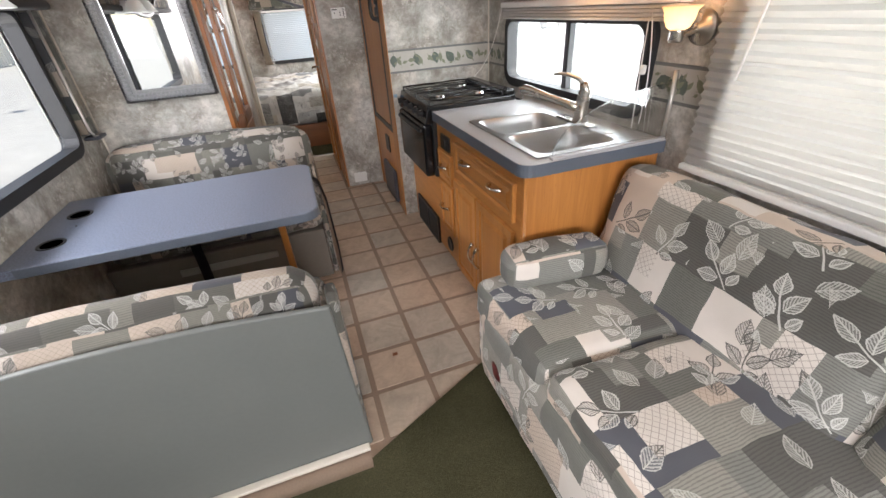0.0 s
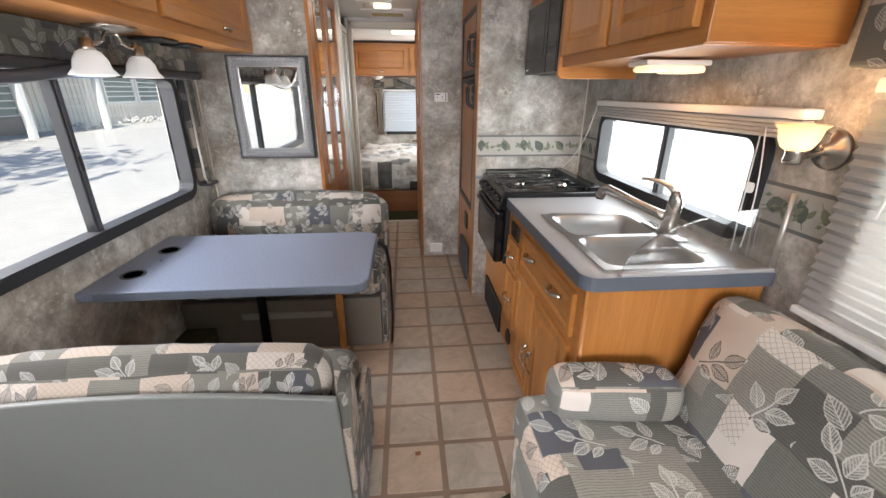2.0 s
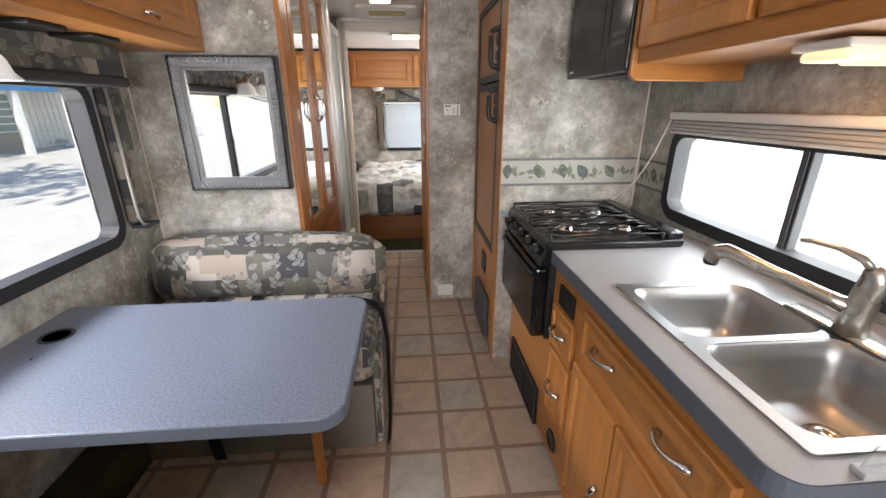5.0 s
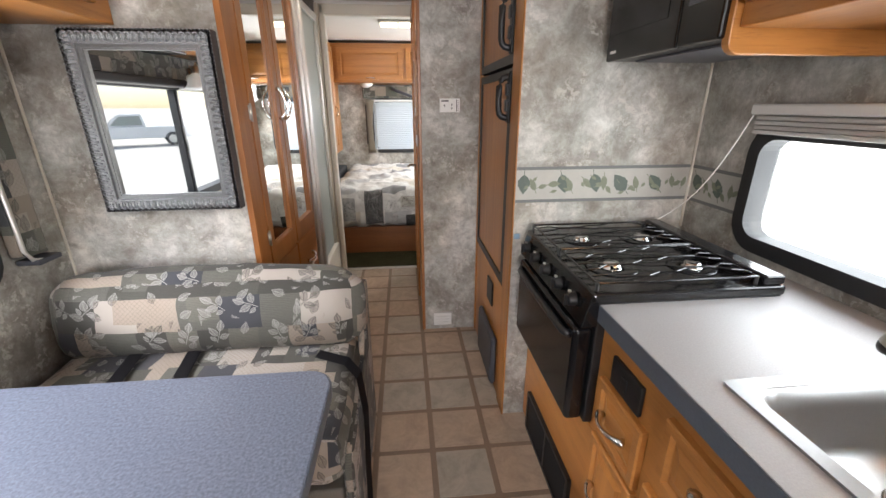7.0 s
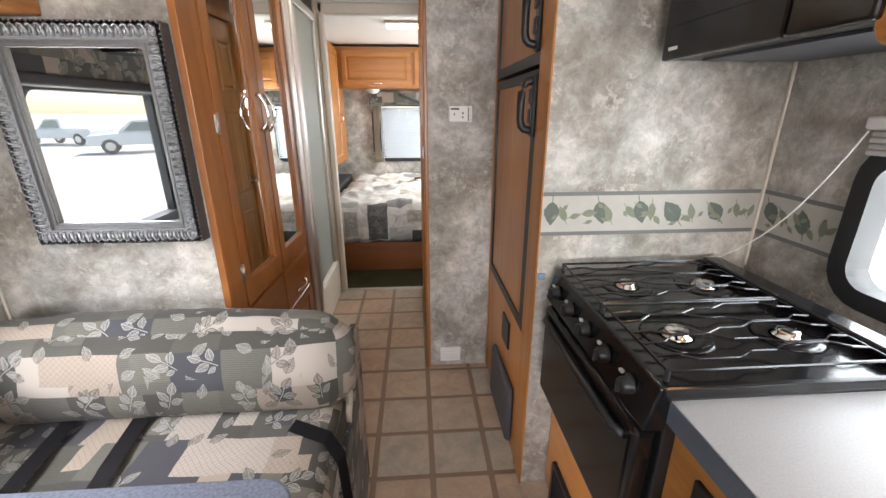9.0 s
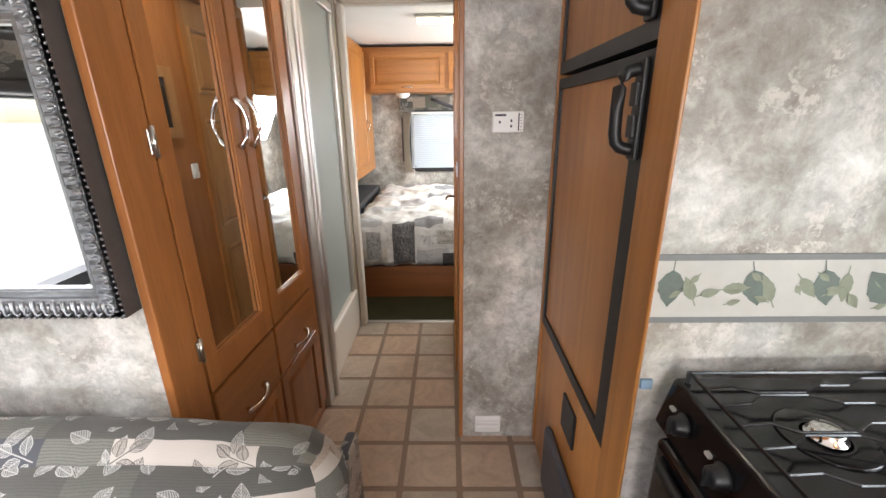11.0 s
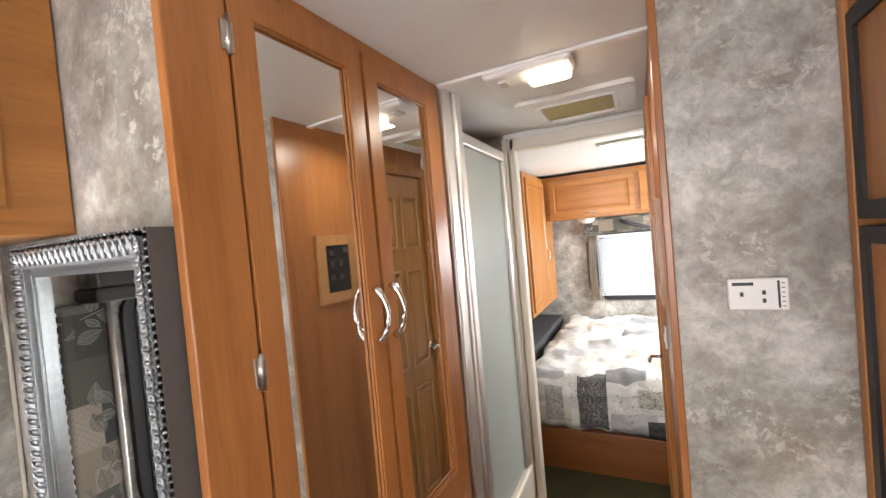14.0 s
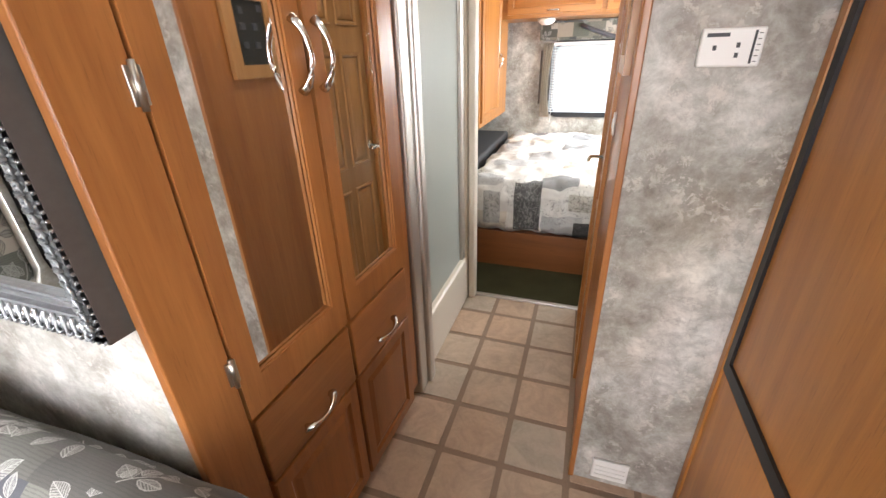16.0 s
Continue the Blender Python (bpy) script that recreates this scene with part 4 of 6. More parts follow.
# fridge
datum(0, 0, 0)
fr = thing("fridge", (0.9, 3.12, 0.6), "fridge with maple door panels and black trim", "fridge")
part("body", box(0.603, 1.25, 2.81, 3.48, 0.60, 1.93, 0.003), BLACK, fr)
for z0, z1, nm in ((0.612, 1.506, "lower_door"), (1.532, 1.92, "upper_door")):
    d = part(nm, box(0.562, 0.602, 2.83, 3.455, z0, z1, 0.004), WOOD_V, fr, "maple door panel in a black frame")
    part("door_trim", ring(rounded(2.804, 3.472, z0 - 0.006, z1 + 0.006, 0.006, 2), rounded(2.866, 3.448, z0 + 0.03, z1 - 0.026, 0.004, 2), 0, 0.554, 0.60), BLACK, d)
    hz = (z1 - 0.026, z1 - 0.175) if nm == "lower_door" else (z0 + 0.05, z0 + 0.22)
    a, b2 = max(hz), min(hz)
    hd_ = part("handle", tube([(0.560, 2.846, a), (0.540, 2.847, a), (0.525, 2.849, a - 0.004), (0.516, 2.85, a - 0.014), (0.512, 2.85, a - 0.032), (0.511, 2.85, (a + b2) / 2), (0.512, 2.85, b2 + 0.032), (0.516, 2.85, b2 + 0.014), (0.525, 2.849, b2 + 0.004), (0.540, 2.847, b2), (0.560, 2.846, b2)], 0.0125, 12), BLACK, d, "moulded black handle", True)
    part("handle_plate", box(0.544, 0.556, 2.825, 2.862, b2 - 0.02, a + 0.02, 0.004), BLACK, hd_)
    for k in (0.3, 0.7):
        part("plate_block", box(0.536, 0.545, 2.829, 2.858, b2 + (a - b2) * k - 0.022, b2 + (a - b2) * k + 0.022, 0.003), BLACK, hd_)
low = thing("fridge_base_panel", (0.6, 3.12, 0), "maple panel with a vent under the fridge", "panel")
part("board", box(0.558, 0.586, 2.804, 3.488, 0.0, 0.597, 0.002), WOOD_V, low)
part("vent", box(0.549, 0.559, 3.00, 3.12, 0.41, 0.535, 0.003), BLACK, low, "small black vent")
part("heater_cover", box(0.528, 0.5585, 2.87, 3.24, 0.03, 0.30, 0.02, 4), SLATE, low, "slate grey moulded cover")
solid("wall_fridge_top", box(0.56, 0.60, 2.804, 3.488, 1.935, ZT - 0.001), WOOD_Y, "maple panel over the fridge", "panel", kind="structure")

# ---- wardrobe ----
datum(-0.025, 0.03, -0.05)
wd = thing("wardrobe", (-0.43, 2.846, 0), "tall maple wardrobe with mirrored doors and drawers", "wardrobe")
part("body", box(-1.165, -0.445, 2.777, 3.66, 0.12, ZT - 0.002, 0.002), WOOD_RED, wd)
part("front_stile", box(-0.446, -0.423, 2.741, 2.85, 0.052, ZT - 0.002, 0.003), WOOD_RED, wd)
part("toe_board", box(-1.165, -0.475, 2.777, 3.66, 0.05, 0.12), WOOD_RED_Y, wd)
for y0, y1, hinge in ((2.855, 3.208, 2.85), (3.222, 3.575, 3.58)):
    d = part("mirror_door", ring([(y0, 0.765), (y1, 0.765), (y1, 2.10), (y0, 2.10)], [(y0 + 0.05, 0.85), (y1 - 0.05, 0.85), (y1 - 0.05, 2.04), (y0 + 0.05, 2.04)], 0, -0.444, -0.420), WOOD_RED, wd)
    part("mirror", box(-0.441, -0.434, y0 + 0.042, y1 - 0.042, 0.84, 2.05), MIRROR, d, "mirror panel")
    part("bead", ring([(y0 + 0.046, 0.846), (y1 - 0.046, 0.846), (y1 - 0.046, 2.044), (y0 + 0.046, 2.044)], [(y0 + 0.054, 0.854), (y1 - 0.054, 0.854), (y1 - 0.054, 2.036), (y0 + 0.054, 2.036)], 0, -0.432, -0.425), WOOD_RED, d)
    yh = y1 - 0.028 if y0 < 3 else y0 + 0.028
    part("handle", bow_handle((-0.420, yh, 1.437), (0, 0, 1), (1, 0, 0), 0.135, 0.034), CHROME, d, "chrome bow handle", True)
    if y0 < 3:
        for z in (0.90, 1.405, 1.99):
            hg = part("hinge", box(-0.4215, -0.4175, y0 - 0.020, y0 + 0.003, z - 0.026, z + 0.026, 0.001), NICKEL, d)
            part("barrel", tube([(-0.4155, y0 - 0.009, z - 0.033), (-0.4155, y0 - 0.009, z + 0.033)], 0.0048, 8), NICKEL, hg, smooth=True)
for y0, y1 in ((2.862, 3.21), (3.222, 3.575)):
    d = part("drawer", box(-0.444, -0.422, y0, y1, 0.555, 0.752, 0.005), WOOD_RED_Y, wd)
    part("handle", bow_handle((-0.422, (y0 + y1) / 2, 0.612), (0, 1, 0.12), (1, 0, 0)), CHROME, d, "chrome bow handle", True)
    part("door", raised_panel((-0.444, y0, 0.115), (0, 1, 0), (0, 0, 1), y1 - y0, 0.43, 0.02, 0.05), WOOD_RED, wd)

wd.rotation_euler[2] = radians(-2.2)   # the front is splayed a little towards the hall

# ---- shower and hall ----
datum(0, 0, 0)
sh = thing("shower", (-0.8, 4.15, 0), "shower stall with a silver frame and obscure glass", "shower")
part("curb", box(-0.60, -0.445, 3.70, 4.575, 0.0, 0.292, 0.015, 3), CREAM, sh, "cream moulded curb")
part("near_post", box(-0.485, -0.425, 3.70, 3.775, 0.0, ZT - 0.002, 0.008, 3), ALU, sh, "silver frame post")
part("near_bead", box(-0.475, -0.41, 3.778, 3.835, 0.0, ZT - 0.002, 0.010, 3), ALU, sh)
part("header", box(-0.505, -0.455, 3.837, 4.51, 1.94, 1.99, 0.006), ALU, sh)
part("far_post", box(-0.50, -0.455, 4.465, 4.51, 0.293, 1.94, 0.006), ALU, sh)
part("glass", box(-0.483, -0.475, 3.837, 4.465, 0.293, 1.94), FROSTED, sh, "obscure glass panel")
part("back_wall", box(-1.16, -1.14, 3.70, 4.575, 0.0, ZT - 0.002), CREAM, sh)
datum(0, -0.095, -0.105)
jm = thing("door_frame", (-0.45, 4.66, 0), "cream moulded frame of the bedroom opening", "door frame", kind="structure")
part("jamb", box(-0.47, -0.445, 4.61, 4.72, 0.105, ZT - 0.03, 0.005), CREAM, jm)
part("jamb", box(-0.443, -0.405, 4.63, 4.70, 0.105, ZT - 0.03, 0.010, 3), CREAM, jm)
part("head", box(-0.47, 0.225, 4.63, 4.70, ZT - 0.10, ZT - 0.031, 0.01, 3), CREAM, jm)

# ---- bedroom ----
datum(0.02, -0.07, -0.10)
bed = thing("bed", (0.2, 6.0, 0), "double bed on a maple platform with a printed comforter", "bed")
part("platform", box(-0.62, 1.1, 5.07, 6.95, 0.10, 0.37, 0.004), WOOD_DARK, bed)
part("mattress", cushion((1.68, 1.85, 0.24), 0.07, (0, 0, 0.01), 10, 0.003, 0.0, pose(0.24, 6.02, 0.48)), WHITE, bed, smooth=True)
def draped():
    """A comforter hanging in folds over the foot of the bed, with an uneven hem."""
    b = cushion((1.76, 1.93, 0.36), 0.10, (0, 0, 0.02), 84, 0.022, 5.0, pose(0.25, 6.005, 0.545))
    for v in b.verts:
        front = max(0.0, min(1.0, (5.20 - v.co.y) / 0.16))
        low = max(0.0, min(1.0, (0.72 - v.co.z) / 0.30))
        fold = noise.noise(Vector((v.co.x * 7.0 + 0.5 * v.co.z, 2.0, 1.0))) + 0.5 * noise.noise(Vector((v.co.x * 17.0, v.co.z * 1.5, 4.0)))
        v.co.y -= 0.055 * fold * front * (0.35 + 0.65 * low)
        v.co.z += 0.045 * noise.noise(Vector((v.co.x * 3.1, 7.0, 0.0))) * front * low
        top = max(0.0, min(1.0, (v.co.z - 0.62) / 0.08))
        v.co.z += 0.022 * top * noise.noise(Vector((v.co.x * 8.0 + 2.0 * v.co.y, v.co.y * 5.0, 3.0)))
    return b


part("comforter", draped(), QUILT, bed, "cream comforter printed with dark leaf blocks", True)

# ---- sofa ----
datum(0, 0, -0.015)
sofa = thing("sofa", (0.83, 0.1, 0), "patchwork leaf-print sofa under the pleated shade", "sofa")
part("base", box(0.47, 1.24, -0.94, 1.085, 0.023, 0.30, 0.02, 3), FABRIC_B, sofa)
part("skirt", cushion((0.14, 2.04, 0.40), 0.065, (0.02, 0, 0), 18, 0.006, 8.0, pose(0.50, 0.07, 0.225)), FABRIC_B, sofa, smooth=True)
for k, (y0, y1) in enumerate(((0.585, 1.09), (0.0, 0.58), (-0.94, -0.005))):
    part("seat_cushion", cushion((0.60, y1 - y0 + 0.012, 0.17), 0.045, (0.0, 0.0, 0.018), 18, 0.006, 10.0 + k, pose(0.735, (y0 + y1) / 2, 0.385, 0, 3, 0)), FABRIC_B, sofa, smooth=True)
for k, (y0, y1) in enumerate(((0.12, 1.09), (-0.94, 0.13))):
    part("back_cushion", cushion((0.19, y1 - y0, 0.50), 0.075, (0.022, 0.0, 0.0), 26, 0.007, 20.0 + 1.7 * k, pose(1.085, (y0 + y1) / 2, 0.60, 0, 15, 0)), FABRIC_B, sofa, smooth=True)
part("arm_bolster", cushion((0.40, 0.15, 0.155), 0.05, (0.01, 0.01, 0.01), 14, 0.004, 31.0, pose(0.735, 1.005, 0.535, 0, 0, -6)), FABRIC_B, sofa, smooth=True)
part("reflector", lathe([(0.0, -0.006), (0.03, -0.006), (0.042, -0.003), (0.045, 0.004)], (0.425, 0.86, 0.20), 20, 0), plain("maroon_plastic", (0.10, 0.012, 0.015), 0.35), sofa, "maroon round badge", True)

# ---- shades over the windows ----
datum(0.004, 0, -0.02)


def pleats(axis_y0, axis_y1, x, z0, z1, pitch, depth):
    b = bmesh.new()
    n = int((z1 - z0) / pitch * 2)
    rows = []
    for k in range(n + 1):
        z = z1 - (z1 - z0) * k / n
        xx = x + (depth if k % 2 else 0.0)
        rows.append([b.verts.new((xx + 0.002 * noise.noise(Vector((j * 0.7, k * 0.9, 3))), axis_y0 + (axis_y1 - axis_y0) * j / 16, z + 0.003 * noise.noise(Vector((j * 0.4, k * 0.35, 0))))) for j in range(17)])
    for p, q in zip(rows, rows[1:]):
        for j in range(16):
            b.faces.new((p[j], p[j + 1], q[j + 1], q[j]))
    bmesh.ops.solidify(b, geom=b.faces[:], thickness=0.0012)
    return b


sd = thing("pleated_shade", (1.225, -0.1, 0.84), "white pleated window shade drawn down behind the sofa", "window shade")
part("pleats", pleats(-1.18, 0.955, 1.214, 0.86, 1.44, 0.028, 0.013), SHADE, sd)
part("head_rail", box(1.205, 1.245, -1.18, 0.95, 1.44, 1.475, 0.006), WHITE, sd)
part("bottom_rail", box(1.205, 1.242, -1.18, 0.965, 0.838, 0.862, 0.006), WHITE, sd)
part("tilt_wand", tube([(1.203, 0.80, 1.44), (1.20, 0.84, 1.16)], 0.005, 6), WHITE, sd)
solid("valance_lounge", box(1.165, 1.255, -1.25, 1.0, 1.495, 1.80, 0.012, 3), FABRIC_C, "padded patchwork valance over the lounge window", "valance")
datum(0.004, 0.01, -0.029)
ks = thing("raised_shade", (1.22, 1.74, 1.32), "white pleated shade raised over the kitchen window", "window shade")
part("head_rail", box(1.195, 1.255, 1.085, 2.395, 1.378, 1.408, 0.006), WHITE, ks)
for k in range(4):
    part("pleat", box(1.205 + 0.003 * (k % 2), 1.25, 1.10, 2.385, 1.322 + 0.0135 * k, 1.334 + 0.0135 * k, 0.004), SHADE, ks)
part("cord", tube(arc((1.20, 2.385, 1.375), (1.10, 2.685, 0.94), (0.03, 0.0, -0.05), 12), 0.0022, 5), WHITE, ks, "white pull cord")
part("cord", tube(arc((1.215, 1.235, 1.37), (1.22, 1.23, 0.93), (-0.02, -0.02, 0), 12), 0.0022, 5), WHITE, ks, "white pull cord")
part("cord", tube(arc((1.213, 1.225, 1.37), (1.215, 1.19, 0.96), (-0.03, -0.05, 0), 12), 0.0022, 5), WHITE, ks, "white pull cord")
part("cord_cleat", cushion((0.018, 0.028, 0.034), 0.008, (0, 0, 0), 4, 0.003, 2.0, pose(1.21, 1.215, 1.16)), WHITE, ks, "", True)

datum(0, -0.03, -0.011)
gd = thing("splash_guard", (1.0, 1.125, 0.90), "clear acrylic splash guard standing at the worktop end", "splash guard")
arcp = [(0.75 + 0.49 * (1 - math.cos(math.pi / 2 * k / 14)), 0.91 + 0.20 * math.sin(math.pi / 2 * k / 14)) for k in range(15)]
pl = part("sheet", prism([(0.75, 0.903)] + arcp + [(1.252, 1.11), (1.252, 0.903)], 1, 1.122, 1.126), PLEXI, gd)
pl.visible_shadow = False
part("channel", box(0.745, 1.25, 1.112, 1.136, 0.9005, 0.912, 0.003), COUNTER, gd)
part("wall_post", tube([(1.245, 1.124, 0.915), (1.245, 1.124, 1.15)], 0.008, 8), ALU, gd, smooth=True)

# ---- wallpaper border ----
datum(0, 0, -0.043)
BORDER = plain("pale_border_paper", (0.43, 0.415, 0.375), 0.55, grain=0.1, grain_scale=25, wear=0.12)
STRIPE = plain("dark_border_stripe", (0.15, 0.155, 0.15), 0.55, grain=0.1)
LEAF_D = plain("slate_leaf_print", (0.10, 0.125, 0.105), 0.55, grain=0.2, grain_scale=60)
LEAF_O = plain("olive_leaf_print", (0.19, 0.21, 0.145), 0.55, grain=0.2, grain_scale=60)


def leaf(at, u, v, nrm, length, width, angle):
    """A printed leaf with a toothed edge and a stalk, lying just proud of the paper."""
    b = bmesh.new()
    at, u, v, nrm = Vector(at), Vector(u), Vector(v), Vector(nrm)
    c, s = math.cos(radians(angle)), math.sin(radians(angle))

    def co(x, y, d=0.0006):
        return b.verts.new(at + u * (x * c - y * s) + v * (x * s + y * c) + nrm * d)
    mid, up, dn = [], [], []
    n = 9
    for k in range(n + 1):
        t = k / n
        w = width / 2 * math.sin(math.pi * t ** 0.8) * (1.0 + (0.10 if k % 2 else -0.03)) + 0.0006
        x = length * t
        mid.append(co(x, 0, 0.0012)), up.append(co(x, w)), dn.append(co(x, -w))
    for k in range(n):
        b.faces.new((mid[k], mid[k + 1], up[k + 1], up[k]))
        b.faces.new((dn[k], dn[k + 1], mid[k + 1], mid[k]))
    b.faces.new((co(0, 0.0012), co(-length * 0.25, 0.0012), co(-length * 0.25, -0.0012), co(0, -0.0012)))
    return b


def border(name, start, u, nrm, length, rnd):
    start, u, nrm = Vector(start), Vector(u), Vector(nrm)
    t = thing(name, start, "pale wallpaper border with slate and olive leaves", "wallpaper border", kind="structure")
    z0, z1 = 1.069, 1.193

    def strip(za, zb, d, mat, nm):
        b = bmesh.new()
        p = [start + u * a + Vector((0, 0, z)) + nrm * e for a in (0, length) for z in (za, zb) for e in (0.0004, d)]
        bmesh.ops.convex_hull(b, input=[b.verts.new(q) for q in p])
        part(nm, b, mat, t)
    strip(z0, z1, 0.0015, BORDER, "paper")
    strip(z0 - 0.007, z0 + 0.005, 0.0025, STRIPE, "stripe")
    strip(z1 - 0.005, z1 + 0.007, 0.0025, STRIPE, "stripe")
    x = 0.03
    k = 0
    while x < length - 0.03:
        big = k % 3 == 0
        ln = rnd.uniform(0.07, 0.085) if big else rnd.uniform(0.04, 0.062)
        ang = rnd.choice((60, 100, 130, -50, -80, 20)) + rnd.uniform(-15, 15)
        zz = 1.133 - 0.5 * ln * math.sin(radians(ang))
        part("leaf", leaf(start + u * x + Vector((0, 0, zz)) + nrm * 0.002, u, (0, 0, 1), nrm, ln, ln * (0.62 if big else 0.42), ang), LEAF_D if big else LEAF_O, t)
        part("leaf", leaf(start + u * (x + rnd.uniform(-0.015, 0.02)) + Vector((0, 0, 1.133 + rnd.uniform(-0.045, 0.04))) + nrm * 0.0026, u, (0, 0, 1), nrm, rnd.uniform(0.016, 0.026), 0.011, rnd.uniform(0, 360)), LEAF_O, t)
        if rnd.random() < 0.6:
            part("leaf", leaf(start + u * (x + 0.012) + Vector((0, 0, 1.12)) + nrm * 0.0032, u, (0, 0, 1), nrm, 0.035, 0.016, rnd.uniform(-60, 60)), LEAF_O, t)
        x += rnd.uniform(0.04, 0.052)
        k += 1


border("wallpaper_border", (0.559, 2.6995, 0), (1, 0, 0), (0, -1, 0), 0.704, random.Random(3))
border("wallpaper_border", (1.2645, 2.695, 0), (0, -1, 0), (-1, 0, 0), 0.28, random.Random(8))
border("wallpaper_border", (1.2645, 1.225, 0), (0, -1, 0), (-1, 0, 0), 0.26, random.Random(5))

# ---- sconce ----
datum(0.004, 0, -0.016)
sc = thing("wall_sconce", (1.2, 1.035, 1.24), "nickel wall sconce with a lit ribbed glass shade", "wall lamp")
part("backplate", lathe([(0.0, -0.034), (0.016, -0.034), (0.02, -0.022), (0.034, -0.02), (0.04, -0.012), (0.052, -0.01), (0.056, 0.0)], (1.259, 1.045, 1.29), 24, 0), NICKEL, sc, "stepped round backplate", True)
part("arm", tube([(1.235, 1.045, 1.285), (1.19, 1.035, 1.278), (1.14, 1.02, 1.275), (1.115, 1.012, 1.28)], 0.008, 8), NICKEL, sc, smooth=True)
part("socket_cup", lathe([(0.0, -0.022), (0.018, -0.022), (0.022, -0.014), (0.020, 0.008), (0.024, 0.018), (0.0, 0.018)], (1.112, 1.01, 1.28), 18), NICKEL, sc, smooth=True)


def ribbed(profile, at, n=48, amp=0.04):
    b = lathe(profile, at, n)
    for v in b.verts:
        d = Vector((v.co.x - at[0], v.co.y - at[1], 0))
        k = round(math.atan2(d.y, d.x) / 6.2832 * n)
        if k % 2:
            v.co -= d * amp
    return b


part("shade", ribbed([(0.022, 0.014), (0.034, 0.022), (0.043, 0.042), (0.048, 0.068), (0.060, 0.079), (0.058, 0.081), (0.046, 0.071), (0.040, 0.044), (0.031, 0.026), (0.020, 0.018)], (1.112, 1.01, 1.28)), AMBER, sc, "ribbed amber glass bowl", True)
part("bulb", lathe([(0.0, 0.02), (0.012, 0.022), (0.018, 0.04), (0.014, 0.055), (0.0, 0.06)], (1.112, 1.01, 1.28), 14), BULB, sc, "lit bulb", True)

datum(-0.01, 0, -0.006)
ul = thing("under_cabinet_light", (1.06, 1.53, 1.49), "white under-cabinet light with a lit lens", "lamp")
part("housing", box(0.94, 1.18, 1.47, 1.60, 1.514, 1.532, 0.006, 3), WHITE, ul)
part("lens", box(0.955, 1.035, 1.48, 1.59, 1.494, 1.5135, 0.009, 3), LAMP_WARM, ul, "lit ribbed lens", True)
part("lens", box(1.045, 1.17, 1.48, 1.59, 1.490, 1.5135, 0.010, 3), LAMP_WARM, ul, "lit ribbed lens", True)

# ---- stove details ----
for k in range(5):
    y = 2.19 + 0.108 * k
    kb = part("knob", lathe([(0.0, -0.022), (0.014, -0.022), (0.017, -0.018), (0.018, -0.004), (0.023, 0.0)], (0.616, y, 0.882), 18, 0), BLACK, stove, "black control knob", True)
    part("knob_grip", box(0.586, 0.596, y - 0.003, y + 0.003, 0.866, 0.898, 0.002), BLACK, kb)
    part("dial_mark", box(0.612, 0.620, y + 0.03, y + 0.042, 0.886, 0.892), WHITE, stove, "white dial mark")
for x, y, r in ((0.76, 2.28, 0.026), (0.78, 2.54, 0.023), (1.00, 2.26, 0.024), (1.0, 2.53, 0.026)):
    bu = part("burner", lathe([(r * 1.25, 0.0005), (r * 1.2, 0.004), (r, 0.006), (r, 0.014), (r * 0.8, 0.018), (0.0, 0.019)], (x, y, 0.934), 24), CHROME, stove, "bright aluminium burner cap", True)
    part("drip_pan", lathe([(r * 2.9, 0.001), (r * 2.7, 0.004), (r * 1.4, 0.001)], (x, y, 0.934), 24), ENAMEL, bu, smooth=True)
part("back_rail", box(1.10, 1.16, 2.112, 2.69, 0.935, 0.962, 0.008, 3), ENAMEL, stove)
for y0, y1 in ((2.13, 2.395), (2.405, 2.675)):
    g = part("grate", tube([(0.645, y0, 0.955), (1.09, y0, 0.955), (1.09, y1, 0.955), (0.645, y1, 0.955), (0.645, y0, 0.955)], 0.0035, 6), ENAMEL, stove, "black wire grate")
    for k in range(5):
        yy = y0 + (y1 - y0) * (k + 1) / 6
        w = 0.02 * (1 if k % 2 else -1)
        part("wire", tube([(0.645, yy, 0.956), (0.69, yy, 0.960), (0.72, yy + w, 0.961), (0.80, yy + w, 0.961), (0.84, yy, 0.961), (0.89, yy, 0.961), (0.93, yy - w, 0.961), (1.02, yy - w, 0.961), (1.05, yy, 0.960), (1.09, yy, 0.956)], 0.0026, 6), ENAMEL, g)
    for x in (0.645, 1.09):
        for y in (y0, y1):
            part("foot", tube([(x, y, 0.934), (x, y, 0.957)], 0.005, 6), BLACK, g)
part("logo_bar", box(0.8565, 0.858, 2.60, 2.635, 1.575, 1.583), WHITE, micro, "small pale mark")
part("key_block", box(0.8565, 0.858, 2.17, 2.26, 1.64, 1.655), SLATE, micro, "grey keys")
part("key_block", box(0.8565, 0.858, 2.17, 2.26, 1.67, 1.685), SLATE, micro, "grey keys")
part("window", box(0.8565, 0.8585, 2.34, 2.62, 1.63, 1.84), ENAMEL, micro)
part("underside_vent", box(0.93, 1.2, 2.2, 2.6, 1.548, 1.5545), SLATE, micro)

